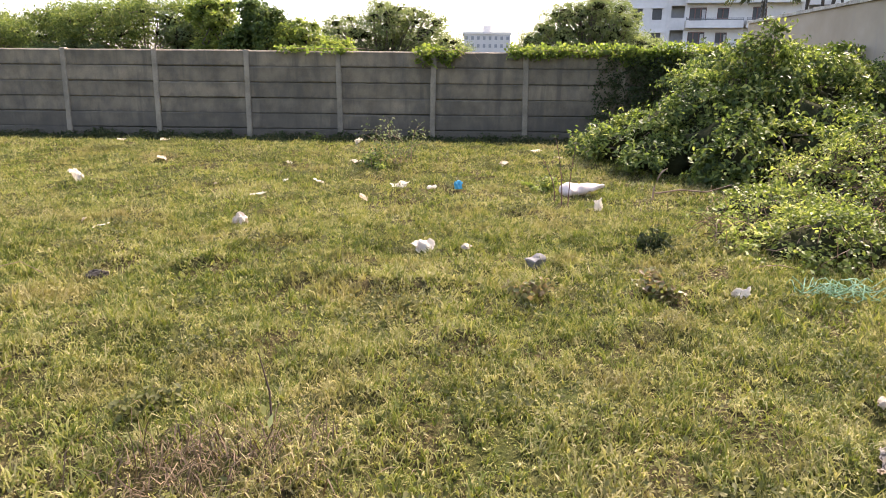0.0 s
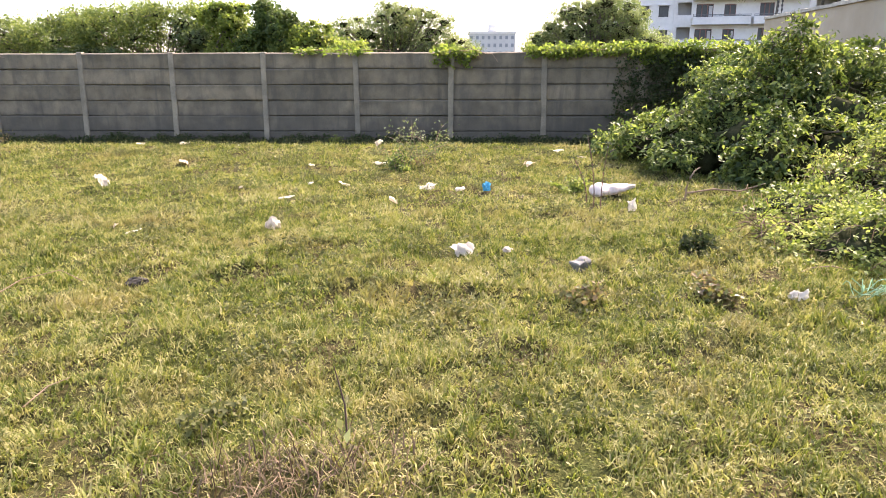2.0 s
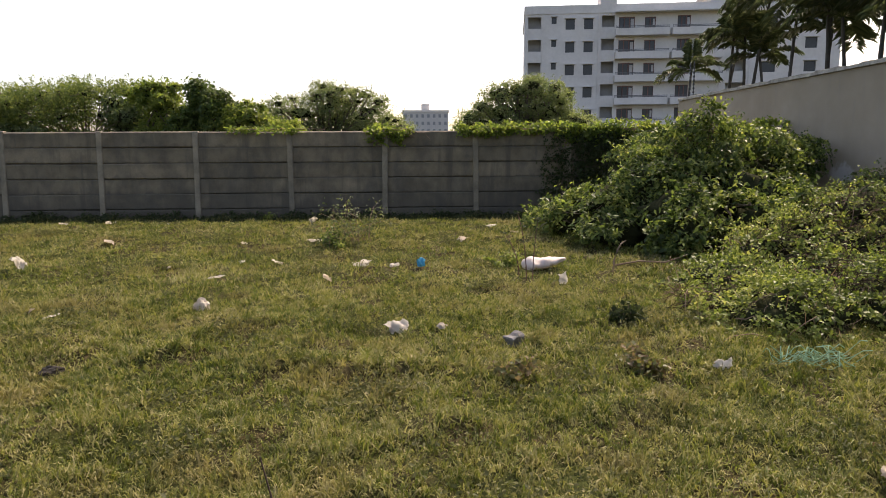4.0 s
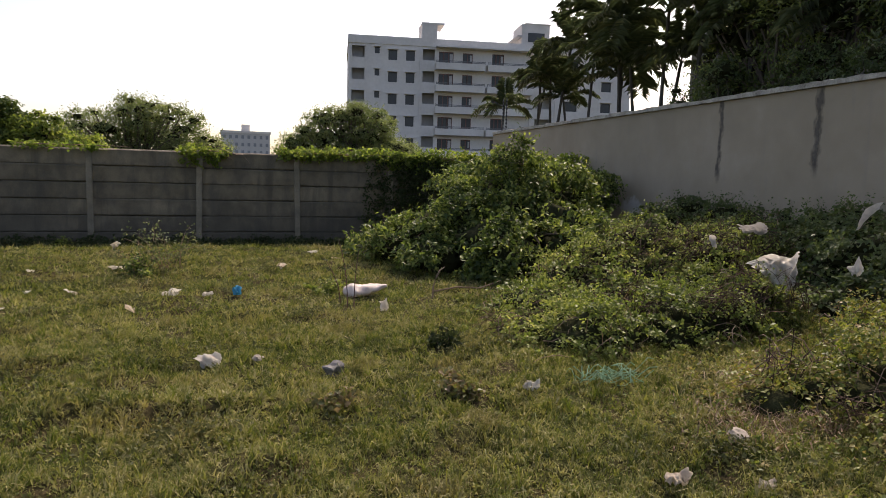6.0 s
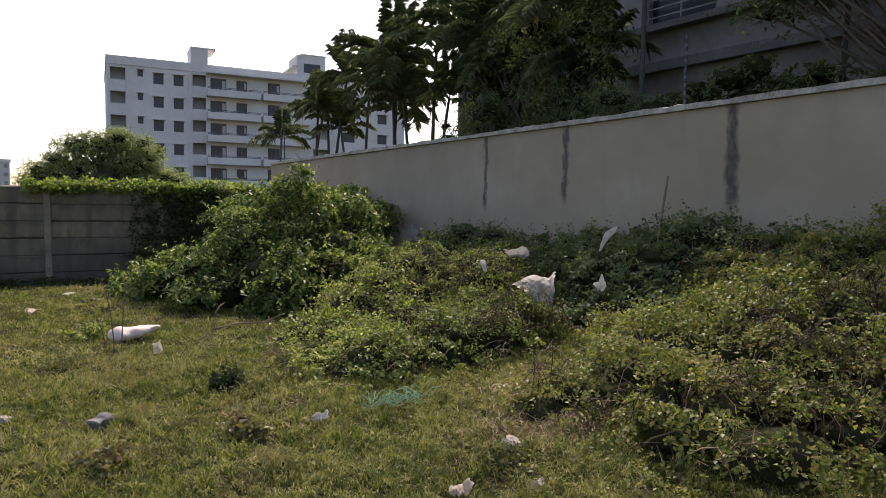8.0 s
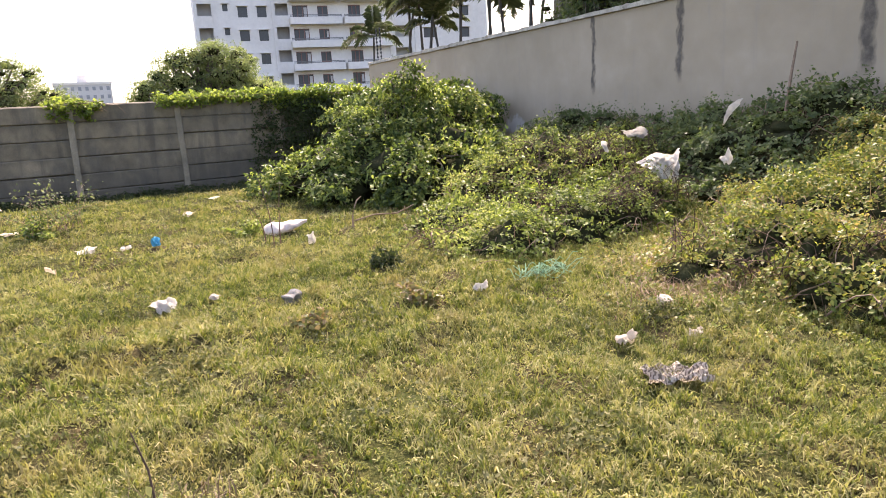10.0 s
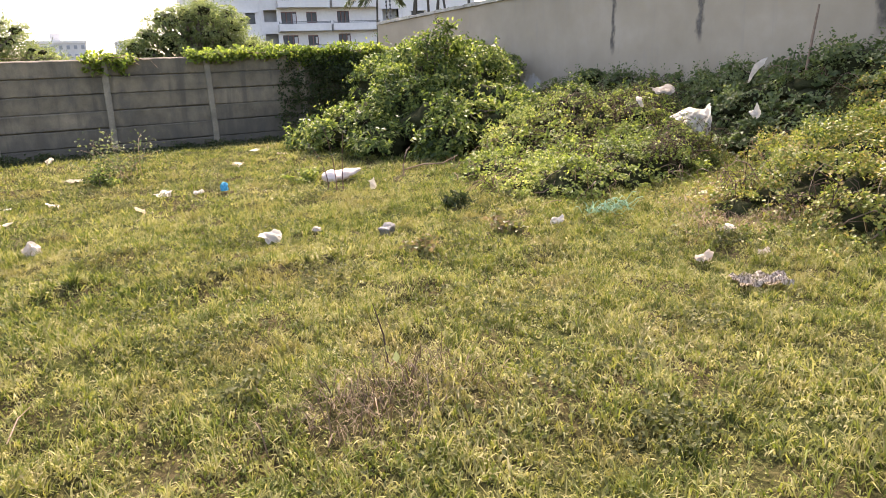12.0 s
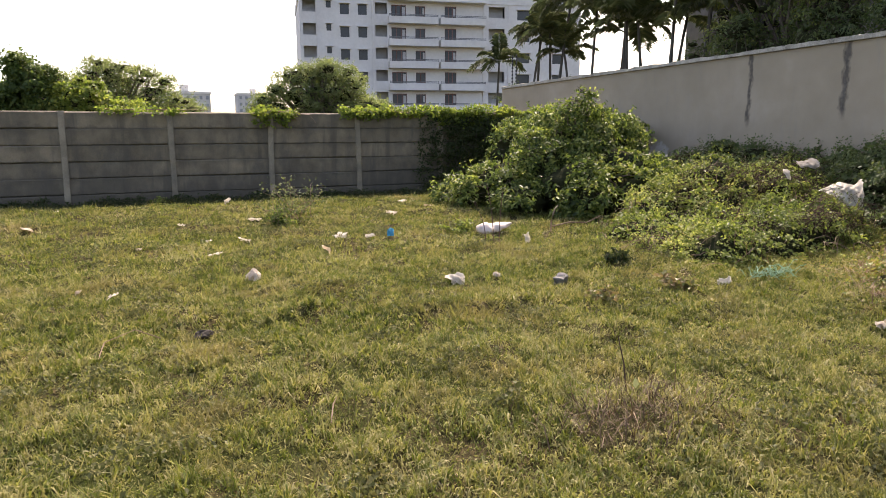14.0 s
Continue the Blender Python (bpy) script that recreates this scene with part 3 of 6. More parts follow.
def fence_post(y):
    ob = thing("fence_post", "slim electric fence post with black insulators on the wall top", "fence post", "electric fence posts")
    z0 = RTOP + 0.07
    v, f = tubes([[(0, 0, 0, 0.014), (0, 0, 0.95, 0.014)]], 6)
    child("pole", mesh_of("pole", v, f, STEEL), ob)
    lines = [[(0, 0, 0.1 + 0.105 * k, 0.02), (0, 0, 0.13 + 0.105 * k, 0.03), (0, 0, 0.16 + 0.105 * k, 0.02)] for k in range(8)]
    for ln in lines:
        v, f = tubes([ln], 6)
        child("insulator", mesh_of("insulator", v, f, BLACK), ob)
    ob.matrix_basis = pose(RX + 0.12, y, z0)


fence_post(-8.2)
fence_post(5.3)
fence_post(5.05)


# ---- creepers over the heaps ----
def sprays(rng, centre, nrm, per, radius, size, width=0.75, lift=0.6, **kw):
    """Leaves in loose sprays round each centre."""
    n = len(centre)
    c = np.repeat(centre, per, 0)
    d = rng.normal(0, 1, (n * per, 3))
    nn = np.repeat(nrm, per, 0)
    d = d - nn * np.sum(d * nn, 1, keepdims=True) * lift
    r = np.repeat(radius * rng.uniform(0.5, 1.3, n), per)[:, None]
    p = c + d * r * 0.6
    out = unit(nn + unit(d) * 0.5 + np.array([[0, 0, 0.5]]))
    return leaves(rng, p, out, size, width, **kw)


def thinned(rng, p, gap):
    """Picks points so that few lie closer together than about the gap: one in each cell of a shaken grid."""
    cell = np.floor((p + rng.uniform(0, gap, 3)) / gap).astype(np.int64)
    key = (cell[:, 0] * 73856093) ^ (cell[:, 1] * 19349663) ^ (cell[:, 2] * 83492791)
    order = rng.permutation(len(p))
    return order[np.unique(key[order], return_index=True)[1]]


def ledges(rng, centre, nrm, per, radius, size, width=0.6, upright=0.9, droop=0.5, spread=0.45):
    """Leafy ledges: flat drooping fans of leaves turned to the light, one round each centre."""
    n = len(centre)
    up = unit(nrm * 0.55 + np.array([[0, 0, upright]]) + rng.normal(0, 0.28, (n, 3)))
    a = unit(np.cross(up, rng.normal(0, 1, (n, 3))))
    b = np.cross(up, a)
    k = np.repeat(np.arange(n), per)
    long = np.repeat(radius * rng.uniform(0.55, 1.35, n), per)
    th, q = rng.uniform(0, 6.283, n * per), np.sqrt(rng.uniform(0, 1, n * per))
    slim = np.repeat(rng.uniform(0.45, 0.9, n), per)
    p = centre[k] + (a[k] * (np.cos(th) * q)[:, None] + b[k] * (np.sin(th) * q * slim)[:, None]) * long[:, None]
    p = p + up[k] * (rng.normal(0, 0.13, n * per) * long)[:, None]
    p[:, 2] -= droop * q * q * long
    return leaves(rng, p, up[k] + 0.35 * nrm[k], size, width, spread=spread)


def slope_normals(x, y):
    e = 0.05
    gx_ = (ground_z(x + e, y) - ground_z(x - e, y)) / (2 * e)
    gy_ = (ground_z(x, y + e) - ground_z(x, y - e)) / (2 * e)
    return unit(np.stack([-gx_, -gy_, np.ones_like(x)], 1))


def creeper(name, label, seed, x0, x1, y0, y1, lumps, tall, mat, size, inside, count, dry=0, bare=0.0):
    """Creeper grown into many low uneven hummocks, with dark hollows and dead stalks between them."""
    rng = np.random.default_rng(seed)
    blobs = []
    while len(blobs) < lumps:
        x, y = rng.uniform(x0, x1), rng.uniform(y0, y1)
        k = float(inside(np.array([x]), np.array([y]))[0])
        if k < rng.uniform(0.5, 0.8):
            continue
        r = rng.uniform(0.2, 0.5)
        blobs.append((x, y, height_at(x, y) + rng.uniform(-0.05, 0.5) * tall * 0.5, r * rng.uniform(0.8, 1.3), r * rng.uniform(0.8, 1.3), tall * rng.uniform(0.35, 1.25)))
    p, nr = blob_shell(rng, blobs, count, 0.35)
    ok = p[:, 2] > ground_z(p[:, 0], p[:, 1]) + 0.02
    hollow = wavy(p[:, 0], p[:, 1], seed + 7, 0.55) + 0.6 * np.sin(p[:, 2] * 19 + p[:, 0] * 5)
    ok &= hollow > rng.uniform(-0.45, 0.15, len(p))
    ok &= 0.7 * nr[:, 2] + 0.8 * lumpy(p, seed + 9, 0.3) > rng.uniform(-0.7, 0.45, len(p))
    ok &= (p[:, 2] > ground_z(p[:, 0], p[:, 1]) + 0.15) | (rng.uniform(0, 1, len(p)) < 0.42)
    front = -slope_normals(p[:, 0], p[:, 1])[:, 1] + 0.25 * lumpy(p, seed + 3, 0.5)
    bald = (front > 0.18) & (rng.uniform(0, 1, len(p)) < bare)
    side = p[ok & bald]
    p, nr = p[ok & ~bald], nr[ok & ~bald]
    ob = thing(name, label, "creeper")
    pick = thinned(rng, p, size * 2.7)
    v, f = ledges(rng, p[pick], nr[pick], 20, size * 2.3, size, 0.72)
    few = rng.integers(0, len(p), len(pick) // 3)
    v2, f2 = sprays(rng, p[few], nr[few], 5, 0.09, size * 0.9)
    f, v = np.concatenate([f, f2 + len(v)]), np.concatenate([v, v2])
    k = rng.integers(0, len(p), lumps * 5)
    d = unit(np.array([[0, 0, 1.0]]) + nr[k] * 0.5 + rng.normal(0, 0.35, (len(k), 3)))
    ll = rng.uniform(0.1, 0.32, len(k))[:, None]
    along = np.concatenate([p[k] + d * ll * q - np.array([[0, 0, 0.3]]) * ll * q * q for q in np.linspace(0.1, 1, 7)])
    v2, f2 = leaves(rng, along + rng.normal(0, size * 0.4, along.shape), np.tile(d, (7, 1)), size * 0.8, 0.6)
    f, v = np.concatenate([f, f2 + len(v)]), np.concatenate([v, v2])
    sx, sy = rng.uniform(x0 - 0.5, x1, lumps * 34), rng.uniform(y0 - 0.3, y1, lumps * 34)
    k = inside(sx, sy)
    sel = (k > 0.05) & (k < 0.85) & (rng.uniform(0, 1, len(k)) < 0.08 + k * 0.8)
    c = np.stack([sx[sel], sy[sel], ground_z(sx[sel], sy[sel]) + rng.uniform(0.02, 0.24, int(sel.sum())) * (k[sel] + 0.15)], 1)
    v2, f2 = ledges(rng, c, np.tile(np.array([[0, 0, 1.0]]), (len(c), 1)), 9, size * 1.7, size * 0.9, 0.65)
    f, v = np.concatenate([f, f2 + len(v)]), np.concatenate([v, v2])
    child("leaf_mass", mesh_of("leaf_mass", v, f, mat), ob, kind="stuff")
    child("inner_tangle", core_mesh("inner_tangle", blobs, 0.5, CORE, 2), ob, "dark inner mass for the shade between stems", kind="stuff")
    x, y = p[:, 0], p[:, 1]
    lines = []
    for k in rng.integers(0, len(x), max(30, lumps)):
        px, py, a = x[k], y[k], rng.uniform(0, 6.283)
        ln, hh = [], rng.uniform(0.0, tall)
        for s in range(7):
            px, py = px + np.cos(a) * 0.08, py + np.sin(a) * 0.08
            a += rng.normal(0, 0.5)
            ln.append((px, py, height_at(px, py) + hh * math.sin(s / 6 * 3.14) + 0.02, 0.005 * (1.2 - s / 7)))
        lines.append(ln)
    v, f = tubes(lines, 4)
    child("runner_growth", mesh_of("runner_growth", v, f, TWIG), ob, "dry brown runners", kind="stuff")
    if dry:
        few = dry // 3
        k = rng.integers(0, len(x), few)
        v, f = blades(rng, x[k] + rng.normal(0, 0.15, few), y[k] - 0.1 + rng.normal(0, 0.15, few), rng.uniform(0.08, 0.26, few), rng.uniform(0.004, 0.008, few), True)
        v[:, 2] += np.repeat(rng.uniform(0, tall * 0.9, few), 5)
        if len(side):
            k = rng.integers(0, len(side), dry)
            d = unit(rng.normal(0, 1, (dry, 3)) * np.array([[1.0, 0.5, 0.7]]))
            q = side[k] + rng.normal(0, 0.09, (dry, 3)) * np.array([[1, 1, 0.6]]) - np.array([[0, 0, 0.05]])
            arc = rng.uniform(0.02, 0.08, dry)
            long = rng.uniform(0.06, 0.22, dry)
            lines = [[(*(q[i] - d[i] * long[i]), 0.003), (*(q[i] - d[i] * long[i] * 0.4 + np.array([0, -0.02, arc[i]])), 0.003), (*(q[i] + d[i] * long[i] * 0.4 + np.array([0, -0.03, arc[i]])), 0.003), (*(q[i] + d[i] * long[i]), 0.0015)] for i in range(min(dry, 2600))]
            v3, f3 = tubes(lines, 3)
            child("bare_stem_growth", mesh_of("bare_stem_growth", v3, f3, DRYSTEM), ob, "tangle of bare brown stems", kind="stuff")
        child("dead_growth", mesh_of("dead_growth", v, f, STRAW), ob, "brown dead stalks", kind="stuff")
    return ob


def ell(cx, cy, rx, ry):
    return lambda x, y: 1.35 - 0.75 * np.hypot((x - cx) / rx, (y - cy) / ry) + 0.18 * wavy(x, y, int(cx * 10 + 70), 0.8)


# ---- bushes and trees ----
def blob_shell(rng, blobs, n, deep=0.25):
    """Points in the outer shell of a union of ellipsoids, with the way outwards."""
    b = np.array(blobs, float)
    area = (b[:, 3] * b[:, 4] + b[:, 4] * b[:, 5] + b[:, 3] * b[:, 5])
    k = rng.choice(len(b), n, p=area / area.sum())
    d = unit(rng.normal(0, 1, (n, 3)))
    rad = 1.0 - deep * rng.uniform(0, 1, n) ** 1.5
    wob = 1 + 0.16 * np.sin(d[:, 0] * 7 + k) * np.sin(d[:, 1] * 6 + k * 2) + 0.1 * np.sin(d[:, 2] * 11 + k)
    p = b[k, :3] + d * b[k, 3:6] * (rad * wob)[:, None]
    nr = unit(d / b[k, 3:6])
    inside = np.zeros(n, bool)
    for j in range(len(b)):
        inside |= (k != j) & (np.sum(((p - b[j, :3]) / b[j, 3:6]) ** 2, 1) < 0.72)
    return p[~inside], nr[~inside]


def core_mesh(name, blobs, shrink, mat, sub=3):
    vs, fs, n = [], [], 0
    for k, (cx, cy, cz, rx, ry, rz) in enumerate(blobs):
        bm = bmesh.new()
        bmesh.ops.create_icosphere(bm, subdivisions=sub, radius=1)
        v = np.array([p.co[:] for p in bm.verts])
        f = np.array([[p.index for p in fc.verts] for fc in bm.faces])
        bm.free()
        w = 1 + 0.22 * np.sin(v[:, 0] * 5 + k) * np.sin(v[:, 1] * 6 + k) + 0.12 * np.sin(v[:, 2] * 9 + k * 3)
        v = v * w[:, None] * np.array([rx, ry, rz]) * shrink + np.array([cx, cy, cz])
        vs.append(v), fs.append(f + n)
        n += len(v)
    return mesh_of(name, np.concatenate(vs), np.concatenate(fs), mat, True)


def limb(rng, p, d, length, r0, r1, segs=7, wander=0.25):
    ln = []
    p, d = np.array(p, float), unit(np.array(d, float))
    for s in range(segs + 1):
        ln.append((*p, r0 + (r1 - r0) * s / segs))
        d = unit(d + rng.normal(0, wander, 3))
        p = p + d * length / segs
    return ln


def bush(name, label, category, seed, blobs, count, per, mat, size, radius, base, trunk_r, core=0.66, width=0.6, shoots=0, group="", lift=0.5, spread=0.7, gaps=0.0, ledge=0.0, inner=0, mass=None, long=(0.7, 1.7)):
    """A crown of leaf sprays on limbs that rise from base to each lobe."""
    rng = np.random.default_rng(seed)
    ob = thing(name, label, category, group)
    p, nr = blob_shell(rng, blobs, count)
    g = ground_z(p[:, 0], p[:, 1])
    ok = p[:, 2] > np.where(np.hypot(p[:, 0] + 3, p[:, 1] + 6) < 30, g, 0) + 0.05
    if gaps:
        ok &= lumpy(p, seed + 5, gaps) + 0.3 * nr[:, 2] > rng.uniform(-0.35, 0.25, len(p))
    p, nr = p[ok], nr[ok]
    if ledge:
        pick = thinned(rng, p, ledge)
        v, f = ledges(rng, p[pick], nr[pick], per, radius, size, width)
        if inner:
            p2, nr2 = blob_shell(rng, blobs, inner, 0.55)
            k = p2[:, 2] > np.where(np.hypot(p2[:, 0] + 3, p2[:, 1] + 6) < 30, ground_z(p2[:, 0], p2[:, 1]), 0) + 0.05
            v2, f2 = sprays(rng, p2[k], nr2[k], 6, radius * 0.8, size, width)
            f, v = np.concatenate([f, f2 + len(v)]), np.concatenate([v, v2])
    else:
        v, f = sprays(rng, p, nr, per, radius, size, width, lift, spread=spread)
    if shoots:
        k = rng.integers(0, len(p), shoots)
        a = p[k]
        d = unit(nr[k] * 0.7 + np.array([[0, 0, 0.8]]) + rng.normal(0, 0.35, (shoots, 3)))
        ll = (radius * rng.uniform(*long, shoots))[:, None]
        along = np.concatenate([a + d * ll * q - np.array([[0, 0, 0.25]]) * ll * q * q for q in np.linspace(0.1, 1, 9)])
        v2, f2 = leaves(rng, along + rng.normal(0, size * 0.35, along.shape), np.tile(d, (9, 1)), size * 0.85, width)
        f = np.concatenate([f, f2 + len(v)])
        v = np.concatenate([v, v2])
    crown = "crown" if trunk_r > 0.04 else "leaf_mass"
    child(crown, mesh_of(crown, v, f, mat), ob, kind="stuff")
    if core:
        child("inner_tangle", core_mesh("inner_tangle", mass or blobs, core, CORE), ob, "dark inner mass for the shade between stems", kind="stuff")
    lines = []
    bx, by, bz = base
    mean_z = float(np.mean([b[2] for b in blobs]))
    fork = np.array([bx, by, bz + (mean_z - bz) * 0.45])
    lines.append([(bx, by, bz - 0.1, trunk_r * 1.5), (bx, by, bz + 0.15, trunk_r), (*fork, trunk_r * 0.75)])
    for b in blobs:
        e = np.array(b[:3])
        a = fork + (e - fork) * 0.5 + rng.normal(0, 0.1, 3) * min(np.linalg.norm(e - fork), 2.0) - np.array([0, 0, 0.06]) * np.linalg.norm(e - fork)
        lines.append([(*fork, trunk_r * 0.7), (*a, trunk_r * 0.45), (*e, trunk_r * 0.25)])
        for s in range(4):
            dd = unit(rng.normal(0, 1, 3)) * np.array(b[3:6]) * 0.95
            lines.append([(*e, trunk_r * 0.25), (*(e + dd * 0.5 + rng.normal(0, 0.05, 3)), trunk_r * 0.15), (*(e + dd), trunk_r * 0.06)])
    v, f = tubes(lines, 6)
    nm = "trunk" if trunk_r > 0.04 else "stem"
    child(nm, mesh_of(nm, v, f, BARK, True), ob)
    return ob


creeper("low_creeper", "low yellow-green creeper spread over rubble", 61, 0.5, 3.7, -9.5, -7.2, 60, 0.27, VINE, 0.04, ell(2.35, -8.25, 1.08, 0.66), 36000, 500, 0.14)
creeper("brown_creeper", "half-dry brownish creeper on an earth heap", 62, 2.1, 5.6, -7.8, -4.9, 64, 0.3, VINE, 0.042, ell(3.95, -6.4, 1.4, 1.0), 36000, 1000, 0.34)
creeper("heap_creeper", "green creeper spilling from the bush onto the heap", 66, 1.3, 4.4, -7.9, -5.7, 24, 0.26, VINE, 0.055, ell(2.5, -6.9, 1.0, 0.55), 2600, 700)
creeper("near_creeper", "sunlit creeper with dead brown stalks on a heap", 63, 1.5, 6.3, -13.4, -9.0, 165, 0.36, VINE_MIX, 0.034, ell(4.2, -11.05, 2.1, 1.45), 110000, 1500, 0.12)
# both bank creepers use the darker leaf material to carry the bank's shade
creeper("shaded_creeper", "dark green creeper on the bank below the plastered wall, its shade in the leaf colour", 64, 4.3, 6.3, -10.6, -6.9, 44, 0.27, DARKLEAF, 0.06, ell(5.6, -8.8, 1.25, 1.7), 9000)
creeper("bank_creeper", "creeper along the foot of the plastered wall, its leaves darkened for shade", 65, 4.6, 6.3, -7.7, -1.8, 48, 0.19, DARKLEAF, 0.055, ell(5.8, -5.3, 1.1, 2.1), 8000)


# the sprawling bush in the corner of the lot
CORNER = [(3.3, -3.2, 0.95, 1.0, 0.8, 0.75), (2.5, -3.8, 0.7, 0.9, 0.8, 0.6), (1.7, -3.6, 0.5, 0.8, 0.7, 0.42), (1.1, -3.4, 0.35, 0.5, 0.5, 0.26),
          (2.3, -4.7, 0.5, 0.75, 0.5, 0.45), (4.3, -2.6, 0.95, 0.75, 0.6, 0.6), (3.3, -4.5, 0.65, 0.8, 0.5, 0.5), (2.6, -2.4, 0.95, 0.8, 0.6, 0.55), (3.4, -1.6, 1.2, 0.8, 0.6, 0.55),
          (1.5, -4.4, 0.25, 0.6, 0.4, 0.3), (2.4, -5.2, 0.3, 0.7, 0.35, 0.35), (3.3, -5.1, 0.4, 0.7, 0.35, 0.35), (2.85, -3.8, 1.1, 0.75, 0.5, 0.45), (2.85, -3.9, 1.38, 0.42, 0.34, 0.3), (4.6, -1.4, 1.15, 0.7, 0.5, 0.5), (5.4, -1.3, 1.05, 0.6, 0.5, 0.5)]
lob = np.random.default_rng(70)
lp, ln_ = blob_shell(lob, CORNER, 230, 0.0)
PEAK = [(2.85 + dx, -4.0 - dx * 0.4, z, r, r, 0.12) for dx, z, r in ((0.12, 1.68, 0.24), (-0.22, 1.72, 0.2), (-0.06, 1.88, 0.15), (0.12, 1.95, 0.1), (-0.02, 2.06, 0.05))]
LOBES = CORNER[:3] + PEAK + [(*(q - d * 0.12), r * 1.15, r, r * lob.uniform(0.7, 1.1)) for q, d, r in zip(lp, ln_, lob.uniform(0.12, 0.4, len(lp))) if q[2] > 0.25 and q[1] < -0.3]
bush("corner_bush", "sprawling green bush with pointed leaves in the corner of the walls", "bush", 71, LOBES, 26000, 40, BUSH, 0.085, 0.19, (3.0, -3.4, 0.3), 0.03, 0.69, 0.5, shoots=420, gaps=0.5, ledge=0.21, inner=1500, mass=CORNER[:12], long=(0.9, 1.7))

# climbers along the wall top
def wall_climber(label, seed, x0, x1, count, hang, rise):
    rng = np.random.default_rng(seed)
    x = rng.uniform(x0, x1, count)
    d = rng.uniform(0, 1, count) ** 2 * hang * (0.3 + 0.7 * np.clip(0.5 + wavy(x, x * 0, seed, 1.2), 0, 1))
    keep = wavy(x, x * 0, seed + 2, 0.5) > rng.uniform(-1.1, 0.1, count)
    x, d, count = x[keep], d[keep], int(keep.sum())
    z = TOP + rng.uniform(-0.02, 1, count) * rise * np.clip(0.6 + 0.7 * wavy(x, x * 0, seed + 1, 0.6), 0.15, 1.5) - d
    y = np.where(z < TOP, -0.09, rng.uniform(-0.16, 0.25, count))
    ob = thing("wall_climber", label, "climber", "climbers on the wall top")
    nr = np.tile(np.array([[0, -0.5, 0.8]]), (count, 1))
    v, f = sprays(rng, np.stack([x, y, z], 1), nr, 8, 0.09, 0.075, 0.75)
    child("leaf_mass", mesh_of("leaf_mass", v, f, BRIGHT), ob, kind="stuff")
    lines = []
    for k in range(max(3, int((x1 - x0) * 4))):
        a = rng.uniform(x0, x1)
        lines.append([(a + s * 0.12, -0.08, TOP + 0.04 - (s / 5) ** 2 * hang * rng.uniform(0.2, 0.6), 0.005) for s in range(6)])
    v, f = tubes(lines, 4)
    child("stem_growth", mesh_of("stem_growth", v, f, TWIG), ob, kind="stuff")


wall_climber("bright green climber trailing along the concrete wall top", 81, -0.35, 3.0, 430, 0.16, 0.2)
wall_climber("dense climber over the wall by the corner bush", 82, 1.6, 6.3, 800, 0.4, 0.26)
wall_climber("tuft of climber hanging over a wall post", 83, -2.15, -1.3, 110, 0.42, 0.2)
wall_climber("tuft of climber hanging over the far wall", 84, -12.3, -11.0, 140, 0.3, 0.3)
wall_climber("low climber on the concrete wall top", 85, -4.9, -3.4, 60, 0.03, 0.1)

# weeds in the shade of the wall, with that shade in their leaf colour
rng = np.random.default_rng(86)
n = 6000
x = rng.uniform(-14, 3.0, n)
y = -rng.uniform(0.08, 1.2, n)
h = rng.uniform(0.02, 0.2, n) * np.clip(0.65 + 0.6 * wavy(x, y * 0, 87, 0.9), 0.2, 1.3) * (0.3 + 0.7 * step(-y, 1.0, 0.3))
v, f = sprays(rng, np.stack([x, y, ground_z(x, y) + h], 1), np.tile(np.array([[0, -0.3, 0.9]]), (n, 1)), 6, 0.09, 0.06, 0.55)
thing("shade_weeds", "low weeds along the concrete wall, darkened for the shade there", "weeds", kind="stuff", data=mesh_of("shade_weeds", v, f, SHADELEAF))

# dark vine leaves, made dense to carry the shade on the wall too
rng = np.random.default_rng(88)
n = 2600
x = rng.uniform(1.3, 5.6, n)
z = rng.uniform(0.2, 1.7, n)
keep = wavy(x, z, 89, 0.5) + 0.8 * step(x, 1.4, 2.6) > rng.uniform(-0.4, 0.9, n)
x, z = x[keep], z[keep]
v, f = sprays(rng, np.stack([x, -rng.uniform(0.08, 0.2, len(x)), z], 1), np.tile(np.array([[0, -0.9, 0.3]]), (len(x), 1)), 7, 0.1, 0.065, 0.6)
thing("wall_vine", "dark withered vine on the concrete wall, thickened for the shade by the bush", "vine", kind="stuff", data=mesh_of("wall_vine", v, f, SHADELEAF))


def lobed(blobs, seed, n, r0, r1, low=-99.0):
    """Breaks round masses into many small uneven lobes on their outside."""
    g = np.random.default_rng(seed)
    q, d = blob_shell(g, blobs, n, 0.0)
    b0 = np.array(blobs)
    near = np.min(np.linalg.norm((q[:, None, :] - b0[None, :, :3]) / b0[None, :, 3:6], axis=2), axis=1) < 1.12
    q, d = q[near], d[near]
    r = g.uniform(r0, r1, len(q))
    return [(b[0], b[1], b[2], b[3] * 0.82, b[4] * 0.82, b[5] * 0.82) for b in blobs] + [(*(a - b * c * 0.3), c * g.uniform(0.9, 1.6), c, c * g.uniform(0.5, 0.9)) for a, b, c in zip(q, d, r) if a[2] > low]


